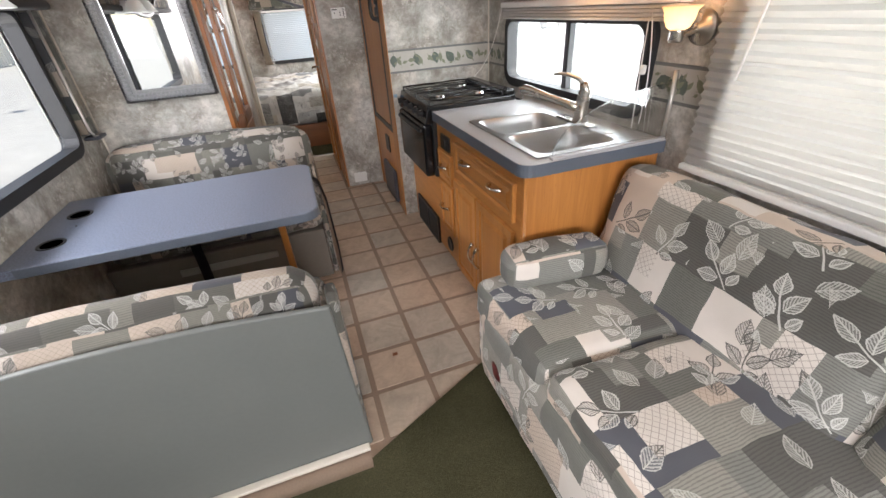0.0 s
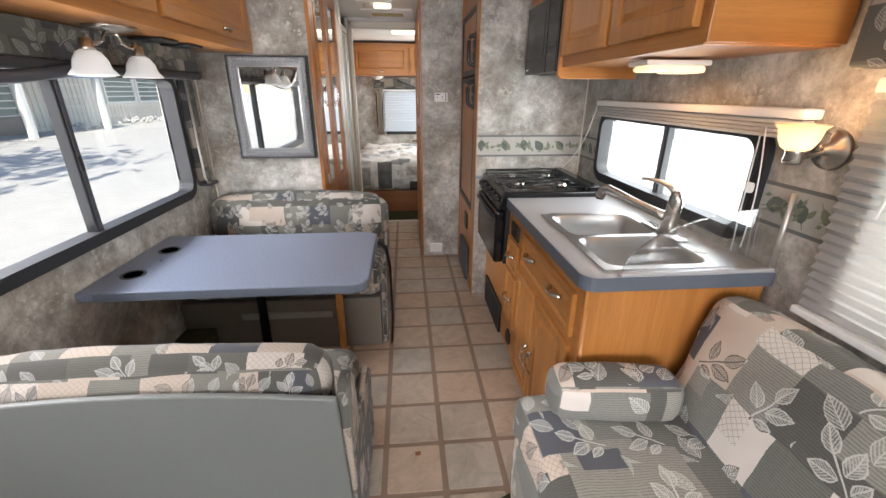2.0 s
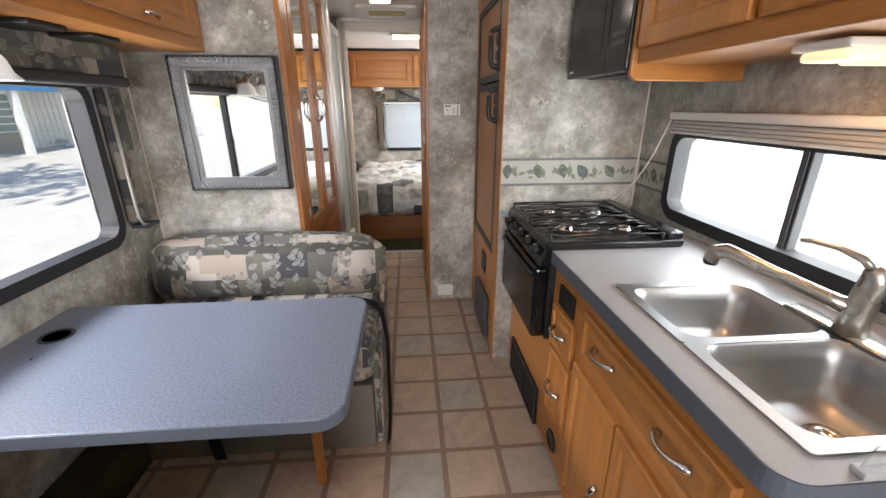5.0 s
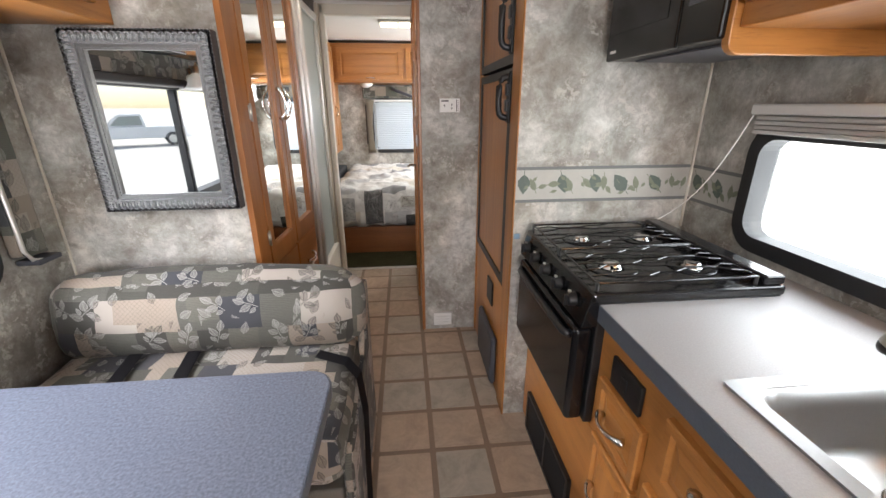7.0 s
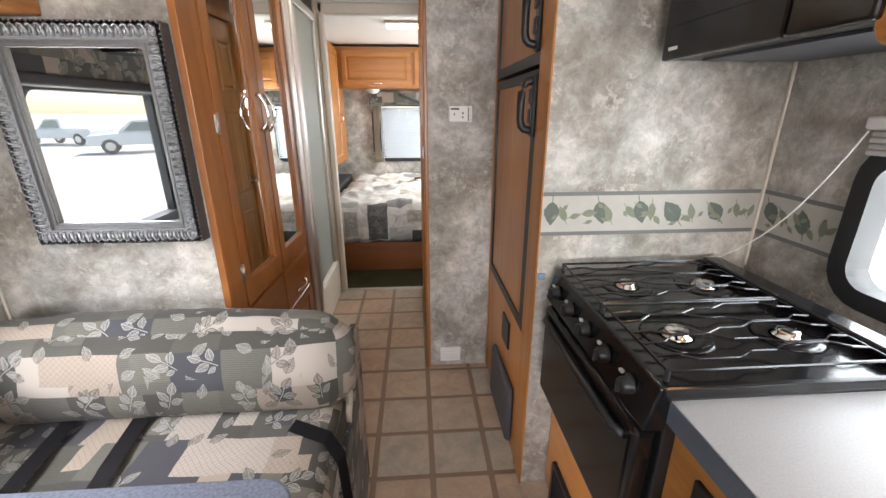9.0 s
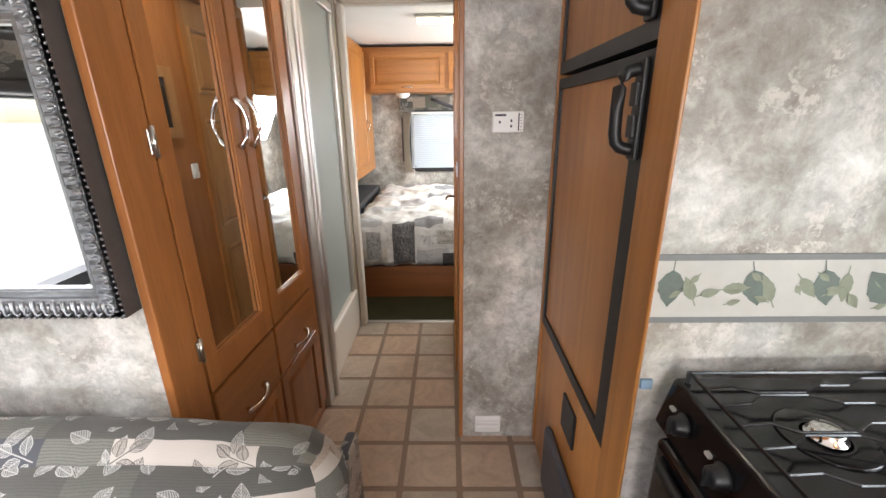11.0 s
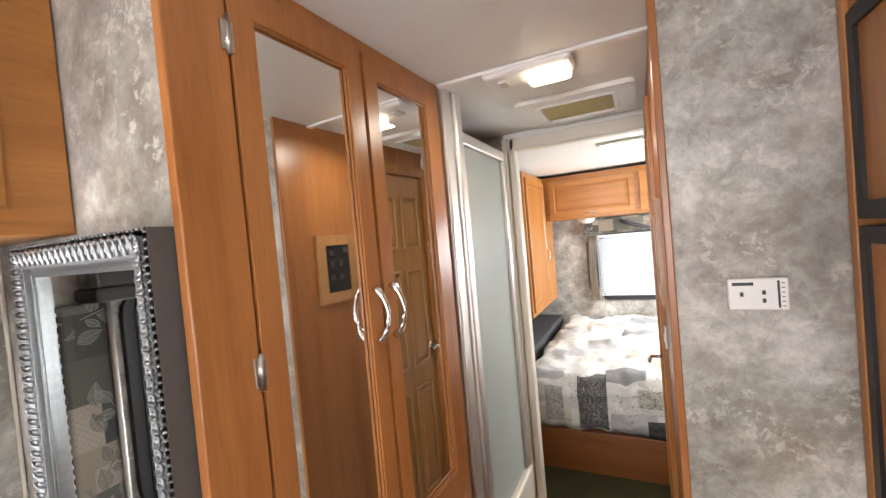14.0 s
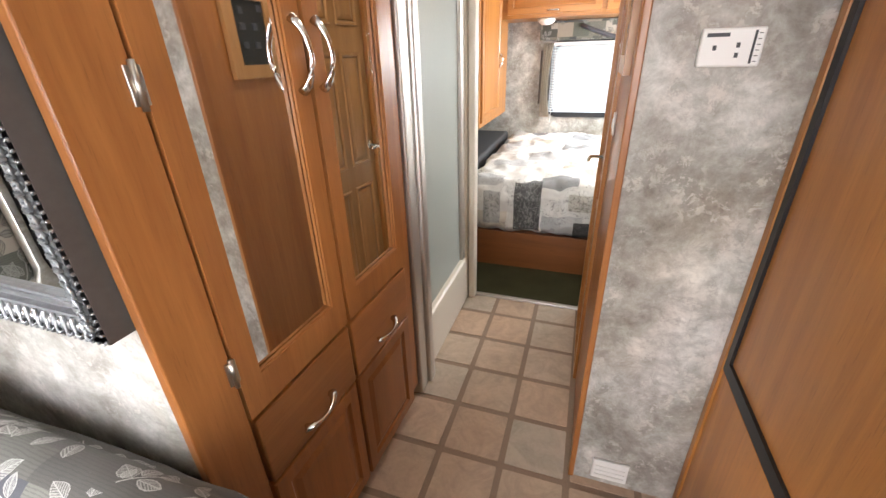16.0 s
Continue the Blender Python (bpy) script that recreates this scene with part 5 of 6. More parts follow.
# ---- upper left cabinet, valance, lamp ----
datum(0, 0, -0.06)
lc = thing("overhead_cabinet", (-0.98, 1.3, 1.69), "maple overhead cabinet above the dinette window", "cabinet")
part("body", box(XL + 0.002, -0.80, -0.2, 2.783, 1.69, ZT - 0.002, 0.004), WOOD_Y, lc)
for y0, y1 in ((-0.1, 0.85), (0.90, 1.755), (1.80, 2.69)):
    d = part("door", raised_panel((-0.80, y0, 1.735), (0, 1, 0), (0, 0, 1), y1 - y0, 0.43, 0.02, 0.06), WOOD_Y, lc)
    part("handle", bow_handle((-0.78, (y0 + y1) / 2 + 0.12, 1.762), (0, 1, 0), (1, 0, 0), 0.085, 0.022), CHROME, d, "chrome bow handle", True)
for y in (2.02, 2.26):
    part("speaker_grille", box(-1.06, -0.92, y, y + 0.14, 1.676, 1.6895, 0.004), BLACK, lc, "black flush grille")
va = thing("window_valance", (-1.1, 1.5, 1.54), "padded patchwork valance round the dinette window", "valance")
part("box_front", box(XL + 0.002, -1.055, 0.15, 2.60, 1.572, 1.688, 0.010, 3), FABRIC_C, va)
part("lower_band", box(XL + 0.002, -1.045, 0.15, 2.61, 1.535, 1.573, 0.012, 3), plain("dark_grey_cloth", (0.035, 0.035, 0.037), 0.8, grain=0.2, grain_scale=200), va, "dark grey padded band")
part("swag", tube(arc((-1.04, 0.75, 1.67), (-1.04, 1.75, 1.56), (0, -0.1, -0.10), 14), 0.02, 8, flat=0.6), SLATE, va, "grey swag piping", True)
part("leg", prism([(2.552, 0.965), (2.66, 0.955), (2.66, 1.535), (2.552, 1.535)], 0, XL + 0.002, -1.125, 0.010, 3), FABRIC_C, va, "narrow patchwork side leg")
part("leg_edge", tube([(-1.118, 2.556, 1.54), (-1.118, 2.556, 0.99), (-1.112, 2.57, 0.955), (-1.10, 2.60, 0.945)], 0.007, 8), ALU, va, "silver edge bead", True)
part("leg_foot", box(XL + 0.004, -1.09, 2.565, 2.66, 0.935, 0.953, 0.005), SLATE, va)

la = thing("dinette_lamp", (-0.95, 1.74, 1.5), "nickel dinette lamp with milk-glass bell shades", "ceiling lamp")
part("canopy", lathe([(0.0, -0.018), (0.03, -0.018), (0.07, -0.010), (0.085, 0.0)], (-0.95, 1.74, 1.689), 24), NICKEL, la, smooth=True)
for dx, dy in ((0.0, -0.14), (0.0, 0.14), (-0.10, 0.0)):
    p = Vector((-0.95 + dx, 1.74 + dy, 1.60))
    a = part("arm", tube([(-0.95 + dx * 0.2, 1.74 + dy * 0.2, 1.675), (-0.95 + dx * 0.4, 1.74 + dy * 0.4, 1.64), (-0.95 + dx * 0.75, 1.74 + dy * 0.75, 1.625), (-0.95 + dx * 0.97, 1.74 + dy * 0.97, 1.65), tuple(p + Vector((0, 0, 0.035)))], 0.006, 8), NICKEL, la, smooth=True)
    part("socket", lathe([(0.0, 0.04), (0.018, 0.038), (0.021, 0.01), (0.024, 0.0), (0.0, 0.0)], p, 16), NICKEL, a, smooth=True)
    part("shade", lathe([(0.020, 0.004), (0.034, -0.004), (0.048, -0.026), (0.055, -0.055), (0.070, -0.074), (0.068, -0.076), (0.053, -0.058), (0.045, -0.028), (0.032, -0.008), (0.018, 0.0)], p, 28), MILK, la, "milk-glass bell shade", True)

# ---- framed mirror ----
datum(0, 0.04, 0)
mi = thing("framed_mirror", (-0.72, 2.72, 1.013), "wall mirror in an ornate pewter frame", "mirror")
mx0, mx1, mz0, mz1 = -0.957, -0.485, 1.013, 1.616


def rect(i):
    return [(mx0 + i, mz0 + i), (mx1 - i, mz0 + i), (mx1 - i, mz1 - i), (mx0 + i, mz1 - i)]


TARNISH = plain("tarnished_pewter", (0.27, 0.277, 0.285), 0.45, 0.5, grain=0.3, grain_scale=110, bump=0.2)
SILVERED = plain("rubbed_pewter", (0.36, 0.37, 0.38), 0.34, 0.8, grain=0.2, grain_scale=140)
DARKSIDE = plain("dark_pewter_side", (0.11, 0.10, 0.095), 0.5, 0.3, grain=0.2)
part("frame_side", ring(rect(0.0), rect(0.012), 1, 2.744, 2.699), DARKSIDE, mi)
part("frame_moulding", ring(rect(0.001), rect(0.044), 1, 2.7425, 2.699), TARNISH, mi)
part("inner_step", ring(rect(0.044), rect(0.062), 1, 2.7425, 2.710), PEWTER, mi)
part("inner_bead", ring(rect(0.052), rect(0.057), 1, 2.712, 2.706), PEWTER, mi)
part("glass", box(mx0 + 0.058, mx1 - 0.058, 2.719, 2.725, mz0 + 0.058, mz1 - 0.058), MIRROR, mi, "mirror glass")


def relief():
    """Round the moulding, small eggs each held in a raised horseshoe leaf."""
    b = None
    for side in range(4):
        horiz = side % 2 == 0
        L = (mx1 - mx0 if horiz else mz1 - mz0) - 0.03
        n = round(L / 0.0215)
        inward = 1 if side in (0, 3) else -1
        for k in range(n):
            s = 0.015 + L * (k + 0.5) / n

            def at(along, across, up):
                c = s + along
                d = across if inward > 0 else -across
                edge = {0: mz0, 1: mx1, 2: mz1, 3: mx0}[side]
                return (mx0 + c, 2.6985 - up, edge + d) if horiz else (edge + d, 2.6985 - up, mz0 + c)
            b = tube([at(-0.0085, 0.039, 0.001), at(-0.0085, 0.022, 0.004), at(-0.006, 0.013, 0.006), at(0, 0.0095, 0.007), at(0.006, 0.013, 0.006), at(0.0085, 0.022, 0.004), at(0.0085, 0.039, 0.001)], 0.0026, 6, bm=b)
            e = Vector(at(0, 0.024, 0.001))
            sx, sz = (0.0042, 0.0105) if horiz else (0.0105, 0.0042)
            bmesh.ops.create_icosphere(b, subdivisions=1, radius=1.0, matrix=Matrix.Translation(e) @ Matrix.Diagonal((sx, 0.0055, sz, 1)))
    return b


def beads():
    b = bmesh.new()
    for side in range(4):
        horiz = side % 2 == 0
        L = mx1 - mx0 if horiz else mz1 - mz0
        n = int(L / 0.0125)
        for k in range(n):
            s = L * (k + 0.5) / n
            x, z = {0: (mx0 + s, mz0 + 0.002), 1: (mx1 - 0.002, mz0 + s), 2: (mx0 + s, mz1 - 0.002), 3: (mx0 + 0.002, mz0 + s)}[side]
            bmesh.ops.create_icosphere(b, subdivisions=1, radius=0.0033, matrix=Matrix.Translation((x, 2.697, z)))
    return b


tagged(part("leaf_relief", relief(), SILVERED, mi, "", True), kind="stuff")
tagged(part("bead_edging", beads(), PEWTER, mi, "", True), kind="stuff")

# ---- small wall fittings ----
datum(-0.004, 0, -0.055)
th = thing("thermostat", (0.393, 3.4930, 1.40), "white wall thermostat with a slider", "thermostat")
part("case", box(0.338, 0.447, 3.4820, 3.5025, 1.397, 1.468, 0.004), WHITE, th)
part("slider_slot", box(0.427, 0.431, 3.4805, 3.4830, 1.403, 1.462), BLACK, th)
part("brand_bar", box(0.346, 0.385, 3.4805, 3.4830, 1.452, 1.459), BLACK, th, "dark printed bar")
for x, z in ((0.36, 1.428), (0.40, 1.432), (0.40, 1.414)):
    part("switch", box(x, x + 0.006, 3.4790, 3.4830, z, z + 0.009), BLACK, th)
for k in range(6):
    part("scale_mark", box(0.434, 0.440, 3.4805, 3.4830, 1.406 + 0.010 * k, 1.4075 + 0.010 * k), BLACK, th)
datum(0.004, 0, -0.019)
fv = thing("wall_outlet_cover", (0.342, 3.4930, 0.05), "white low wall outlet cover", "outlet cover")
part("plate", box(0.285, 0.40, 3.4910, 3.5025, 0.05, 0.138, 0.004), WHITE, fv)
for k in range(3):
    part("rib", box(0.295, 0.39, 3.4870, 3.4920, 0.07 + 0.02 * k, 0.074 + 0.02 * k), WHITE, fv)

# ---- hall: panelled door, control panel, switch ----
datum(0.013, 0, -0.058)
hd = thing("door_1", (0.22, 4.34, 0.02), "pale maple six-panel bathroom door, closed", "door", kind="structure")
part("leaf", box(0.222, 0.242, 4.035, 4.525, 0.085, 1.995), OAK, hd)
for y0, y1 in ((4.085, 4.255), (4.305, 4.475)):
    for z0, z1 in ((0.16, 0.78), (0.90, 1.46), (1.58, 1.88)):
        part("panel", raised_panel((0.2215, y1, z0), (0, -1, 0), (0, 0, 1), y1 - y0, z1 - z0, 0.008, 0.02), OAK, hd)
part("stop_bead", ring([(4.0, 0.058), (4.56, 0.058), (4.56, 2.05), (4.0, 2.05)], [(4.035, 0.078), (4.525, 0.078), (4.525, 2.0), (4.035, 2.0)], 0, 0.198, 0.2115), WOOD_V, hd)
hk = part("handle", tube([(0.215, 4.485, 0.985), (0.165, 4.485, 0.985), (0.155, 4.475, 0.985), (0.15, 4.405, 0.985)], 0.008, 8), CHROME, hd, "chrome lever handle", True)
part("rose", lathe([(0.0, -0.01), (0.024, -0.008), (0.027, 0.0)], (0.221, 4.485, 0.985), 20, 0), CHROME, hk, smooth=True)
datum(0.013, -0.055, -0.10)
cp = thing("control_panel", (0.2, 3.82, 1.43), "black monitor panel in a maple frame", "control panel")
part("frame", ring([(3.705, 1.42), (3.94, 1.42), (3.94, 1.72), (3.705, 1.72)], [(3.75, 1.465), (3.895, 1.465), (3.895, 1.675), (3.75, 1.675)], 0, 0.194, 0.2115), OAK, cp)
part("plate", box(0.203, 0.2115, 3.75, 3.895, 1.465, 1.675), BLACK, cp)
for k, (y, z) in enumerate(((3.775, 1.63), (3.775, 1.58), (3.83, 1.58), (3.83, 1.52), (3.775, 1.52), (3.865, 1.64))):
    part("switch", box(0.198, 0.2035, y, y + 0.022, z, z + 0.022, 0.002), SLATE, cp)
sw = thing("light_switch", (0.205, 4.0, 1.24), "small white light switch", "light switch")
part("plate", box(0.204, 0.2115, 3.965, 4.01, 1.225, 1.295, 0.003), WHITE, sw)
part("rocker", box(0.201, 0.2045, 3.978, 3.997, 1.245, 1.275, 0.002), WHITE, sw)

# ---- ceiling fittings ----
datum(0, -0.155, -0.105)
cl = thing("ceiling_light", (-0.1, 3.89, 2.14), "white hall ceiling light, lit", "ceiling light")
part("housing", box(-0.27, 0.02, 3.83, 3.96, 2.170, ZT - 0.0005, 0.018, 4), WHITE, cl)
part("lens", box(-0.130, 0.005, 3.845, 3.945, 2.145, 2.171, 0.014, 4), LAMP_HALL, cl, "lit diffuser", True)
part("button", box(-0.225, -0.195, 3.87, 3.92, 2.160, 2.171, 0.003), ALU, cl)
datum(0, -0.06, -0.105)
ht = thing("roof_hatch", (-0.04, 4.3, 2.17), "white roof vent hatch with a yellowed screen", "roof vent")
part("flange", ring(rounded(-0.27, 0.19, 4.13, 4.56, 0.03), rounded(-0.20, 0.12, 4.20, 4.49, 0.02), 2, 2.182, ZT - 0.0005), WHITE, ht)
part("inner_frame", ring(rounded(-0.20, 0.12, 4.20, 4.49, 0.02), rounded(-0.185, 0.105, 4.215, 4.475, 0.02), 2, 2.176, ZT - 0.0005), WHITE, ht)
part("screen", box(-0.185, 0.105, 4.215, 4.475, 2.188, 2.196), plain("yellowed_screen", (0.42, 0.33, 0.12), 0.7, grain=0.25, grain_scale=40), ht, "yellowed insect screen")
datum(0, -0.1, -0.105)
bl = thing("ceiling_light", (0.11, 5.42, 2.15), "white bedroom ceiling light with two lit lenses", "ceiling light")
part("housing", box(-0.06, 0.30, 5.35, 5.49, 2.178, ZT - 0.0005, 0.012, 3), WHITE, bl)
part("lens", box(-0.04, 0.11, 5.365, 5.475, 2.155, 2.179, 0.010, 3), LAMP_HALL, bl, "lit diffuser", True)
part("lens", box(0.13, 0.28, 5.365, 5.475, 2.155, 2.179, 0.010, 3), LAMP_HALL, bl, "lit diffuser", True)

# ---- bedroom overhead and window ----
datum(0, -0.03, -0.133)
bc = thing("bedroom_cabinet", (0.2, 6.72, 1.76), "maple cabinets over the head of the bed", "cabinet")
part("body", box(-0.82, 1.25, 6.50, 6.975, 1.77, ZT - 0.002, 0.004), WOOD_X, bc)
for x0, x1 in ((-0.62, 0.145), (0.185, 0.68), (0.72, 1.2)):
    d = part("door", raised_panel((x0, 6.50, 1.80), (1, 0, 0), (0, 0, 1), x1 - x0, 0.35, 0.02, 0.055), WOOD_X, bc)
    part("handle", bow_handle(((x0 + x1) / 2, 6.48, 1.822), (1, 0, 0), (0, -1, 0), 0.09, 0.022), CHROME, d, "chrome bow handle", True)
bs = thing("bedroom_side_cabinet", (-1.0, 6.2, 1.03), "maple side cabinet beside the bed", "cabinet")
part("body", box(XL + 0.002, -0.68, 5.75, 6.86, 0.96, ZT - 0.002, 0.004), WOOD_V, bs)
d = part("door", raised_panel((-0.68, 5.78, 1.0), (0, 1, 0), (0, 0, 1), 0.68, 1.15, 0.02, 0.06), WOOD_V, bs)
part("handle", bow_handle((-0.66, 6.40, 1.45), (0, 0, 1), (1, 0, 0), 0.1, 0.025), CHROME, d, "chrome bow handle", True)
solid("bedside_ledge", box(XL + 0.002, -0.66, 5.6, 6.975, 0.145, 0.745, 0.02, 3), plain("charcoal_cloth", (0.05, 0.05, 0.052), 0.8, grain=0.2), "charcoal padded ledge beside the bed", "ledge")
datum(0.04, 0, -0.133)
sb = thing("slatted_blind", (0.3, 6.95, 0.93), "white slatted blind over the bedroom window", "window blind")
for k in range(25):
    z = 0.945 + 0.0245 * k
    part("slat", prism([(6.942, z), (6.957, z + 0.0195), (6.958, z + 0.019), (6.943, z - 0.0006)], 0, -0.30, 0.97), BLIND, sb)
part("head_rail", box(-0.31, 0.98, 6.938, 6.972, 1.558, 1.585, 0.004), WHITE, sb)
part("cord", tube([(-0.27, 6.94, 1.56), (-0.27, 6.935, 0.85)], 0.003, 5), WHITE, sb)


def curtain(x0, x1, y, z0, z1):
    b = bmesh.new()
    rows = []
    for k in range(13):
        z = z1 + (z0 - z1) * k / 12
        pinch = 1.0 - 0.35 * math.sin(math.pi * k / 12)
        rows.append([b.verts.new((x0 + (x1 - x0) * (j / 16) * pinch, y + 0.014 * math.sin(j * 1.6), z)) for j in range(17)])
    for p, q in zip(rows, rows[1:]):
        for j in range(16):
            b.faces.new((p[j], p[j + 1], q[j + 1], q[j]))
    bmesh.ops.solidify(b, geom=b.faces[:], thickness=0.002)
    return b


solid("curtain", curtain(-0.385, -0.285, 6.93, 0.90, 1.58), plain("cream_curtain", (0.60, 0.53, 0.42), 0.85, grain=0.1), "narrow cream curtain gathered beside the window", "curtain", smooth=True)
solid("curtain_strap", box(-0.405, -0.388, 6.925, 6.94, 1.02, 1.52, 0.004), plain("dark_brown_strap", (0.05, 0.035, 0.025), 0.7), "dark brown curtain strap", "strap")
bv = thing("bedroom_valance", (0.3, 6.9, 1.6), "patchwork valance over the bedroom window", "valance")
part("board", box(-0.42, 1.1, 6.86, 6.975, 1.60, 1.765, 0.010, 3), FABRIC_C, bv)
part("swag", tube(arc((-0.05, 6.85, 1.72), (0.9, 6.85, 1.62), (0, 0, -0.09), 12), 0.018, 8), SLATE, bv, "grey swag piping", True)
solid("reading_lamp", lathe([(0.0, -0.05), (0.04, -0.045), (0.075, -0.02), (0.08, 0.0)], (-0.34, 6.60, 1.768), 20), WHITE, "white round reading lamp under the cabinet", "lamp", smooth=True)

# ---- dinette extras ----
datum(0, 0, -0.055)


def ribbon(pts, width, across, thick=0.002):
    """A strap along points, flat across the given way."""
    b = bmesh.new()
    a = Vector(across).normalized() * width / 2
    rows = [(b.verts.new(Vector(p) - a), b.verts.new(Vector(p) + a)) for p in pts]
    for p, q in zip(rows, rows[1:]):
        b.faces.new((p[0], p[1], q[1], q[0]))
    bmesh.ops.solidify(b, geom=b.faces[:], thickness=thick)
    return b


solid("seat_belt", ribbon([(-0.20, 2.47, 0.592), (-0.09, 2.42, 0.587), (-0.045, 2.37, 0.565), (-0.022, 2.31, 0.46), (-0.018, 2.24, 0.32), (-0.014, 2.18, 0.18), (-0.02, 2.12, 0.06), (-0.03, 2.05, 0.006), (-0.055, 1.98, 0.004)], 0.048, (0.25, 1, 0)), WEBBING, "black lap belt hanging over the bench side", "seat belt")
for x in (-0.82, -0.62):
    solid("seat_belt", ribbon([(x - 0.03, 2.53, 0.592), (x, 2.36, 0.596), (x + 0.03, 2.2, 0.592), (x + 0.035, 2.085, 0.55)], 0.048, (1, 0, 0)), WEBBING, "black lap belt across the bench cushion", "seat belt")
for x in (-0.95, -0.42):
    t = thing("seat_belt", (x, 1.25, 0.53), "black lap belt with a buckle on the bench", "seat belt")
    part("strap", ribbon([(x - 0.14, 1.10, 0.533), (x - 0.07, 1.17, 0.542), (x, 1.26, 0.545), (x + 0.06, 1.34, 0.543), (x + 0.14, 1.40, 0.522)], 0.048, (1, -0.8, 0)), WEBBING, t)
    part("buckle", box(x - 0.005, x + 0.055, 1.22, 1.30, 0.545, 0.567, 0.006, 3), BLACK, t, "black buckle", True)
solid("seat_belt", ribbon([(-0.73, 2.082, 0.44), (-0.728, 2.076, 0.30), (-0.73, 2.07, 0.15), (-0.715, 2.06, 0.065)], 0.05, (1, 0, 0)), WEBBING, "black strap hanging before the bench box", "strap")
part("drawer_front", box(-0.85, -0.35, 2.079, 2.089, 0.27, 0.31, 0.002), plain("pale_grey_panel", (0.36, 0.34, 0.30), 0.5), rear)
datum(0, 0, 0)
lg = thing("wall_ledge", (-1.07, 1.75, 0), "carpeted ledge along the wall under the table", "ledge", kind="structure")
part("ledge_body", box(XL + 0.002, -1.0, 1.405, 2.088, 0.0, 0.17, 0.01, 3), CARPET, lg)
solid("table_brace_rod", tube([(-1.165, 1.80, 0.52), (-1.02, 1.80, 0.70)], 0.006, 6), BLACK, "thin black brace rod under the table", "brace")
datum(0, 0, 0)
part("wire_hatch", box(-1.07, -0.97, 0.868, 0.876, 0.13, 0.215, 0.002), BLACK, base, "dark outlet opening")
solid("bench_floor_trim", box(-1.16, -0.09, 0.845, 0.873, 0.008, 0.022, 0.003), CREAM, "cream strip at the bench foot", "trim", kind="structure")
solid("floor_crumb", box(0.098, 0.122, 1.275, 1.292, 0.001, 0.006, 0.002), WOOD_DARK, "small brown scrap on the floor tile", "scrap")
solid("tape_scrap", box(0.562, 0.584, 2.692, 2.6992, 0.872, 0.893), plain("blue_tape", (0.26, 0.40, 0.52), 0.6), "bit of blue masking tape by the stove", "tape")

solid("corner_bead_stove", box(1.256, 1.2635, 2.689, 2.6985, 0.905, ZC - 0.002, 0.002), CREAM, "thin cream corner bead", "trim", kind="structure")
solid("corner_bead_dinette", box(XL + 0.0015, XL + 0.010, 2.776, 2.7835, 0.34, 1.628, 0.002), CREAM, "thin cream corner bead", "trim", kind="structure")
part("edge", tube([(p[0], 1.124, p[1]) for p in arcp], 0.0028, 6), PLEXI, gd, "bright sheet edge", True)

# ---- outside ----
datum(0, 0, 0)
solid("ground", box(-500, 500, -500, 500, -0.80, -0.75), plain("sunlit_pavement", (0.46, 0.45, 0.43), 0.9, grain=0.12, grain_scale=6, wear=0.2), "pale sunlit yard paving", "ground", kind="structure")
SIDING = plain("cream_siding", (0.74, 0.69, 0.61), 0.7, grain=0.06, grain_scale=8)
STONE = plain("stone_base", (0.26, 0.22, 0.19), 0.9, grain=0.3, grain_scale=5)
BLUE_METAL = plain("blue_metal_roof", (0.05, 0.20, 0.42), 0.5, 0.1, grain=0.05)
DARK_GLASS = plain("dark_window_glass", (0.17, 0.21, 0.20), 0.12)
BX = -20.0
bd = thing("yard_building", (BX - 3, 22, -0.75), "low cream board-and-batten building with a blue roof edge", "building")
part("wall", box(BX - 6, BX, -6, 62, -0.75, 3.0), SIDING, bd)
part("stone_plinth", box(BX, BX + 0.25, -6, 24, -0.75, 0.15, 0.03), STONE, bd, "low stone plinth")
part("roof", prism([(BX - 6.5, 3.0), (BX + 1.2, 3.0), (BX + 1.2, 3.25), (BX - 3, 4.6), (BX - 6.5, 3.3)], 1, -6.5, 62.5), BLUE_METAL, bd)
part("porch_awning", prism([(BX, 2.55), (BX + 2.6, 2.05), (BX + 2.6, 2.35), (BX, 2.85)], 1, -6, 27), BLUE_METAL, bd, "blue sheet-metal awning")


def battens():
    b = None
    for k in range(100):
        y = 24.3 + 0.38 * k
        if y > 61:
            break
        b = box(BX, BX + 0.05, y, y + 0.06, -0.7, 2.98, bm=b)
    return b


tagged(part("battens", battens(), SIDING, bd), kind="stuff")
for y0, y1, z0, z1 in ((6, 8.5, 0.3, 1.9), (10, 12.5, 0.3, 1.9), (14, 16.5, 0.3, 1.9), (18.5, 20.8, 0.2, 1.95), (22, 24, 0.2, 1.95), (31, 34, 0.7, 2.3), (34.6, 37.6, 0.7, 2.3), (46, 49, 0.7, 2.3)):
    w = part("window", box(BX - 0.02, BX + 0.06, y0, y1, z0, z1), DARK_GLASS, bd, "dark green-tinted window")
    part("window_frame", ring([(y0 - 0.15, z0 - 0.15), (y1 + 0.15, z0 - 0.15), (y1 + 0.15, z1 + 0.15), (y0 - 0.15, z1 + 0.15)], [(y0, z0), (y1, z0), (y1, z1), (y0, z1)], 0, BX, BX + 0.12), WHITE, w)
    for k in range(1, 5):
        part("bar", box(BX + 0.06, BX + 0.08, y0, y1, z0 + (z1 - z0) * k / 5 - 0.03, z0 + (z1 - z0) * k / 5 + 0.03), WHITE, w)
for y in (5, 9.2, 13.2, 17.4, 21.4, 26.6):
    part("porch_post", box(BX + 2.3, BX + 2.55, y, y + 0.3, -0.75, 2.2, 0.02), WHITE, bd)


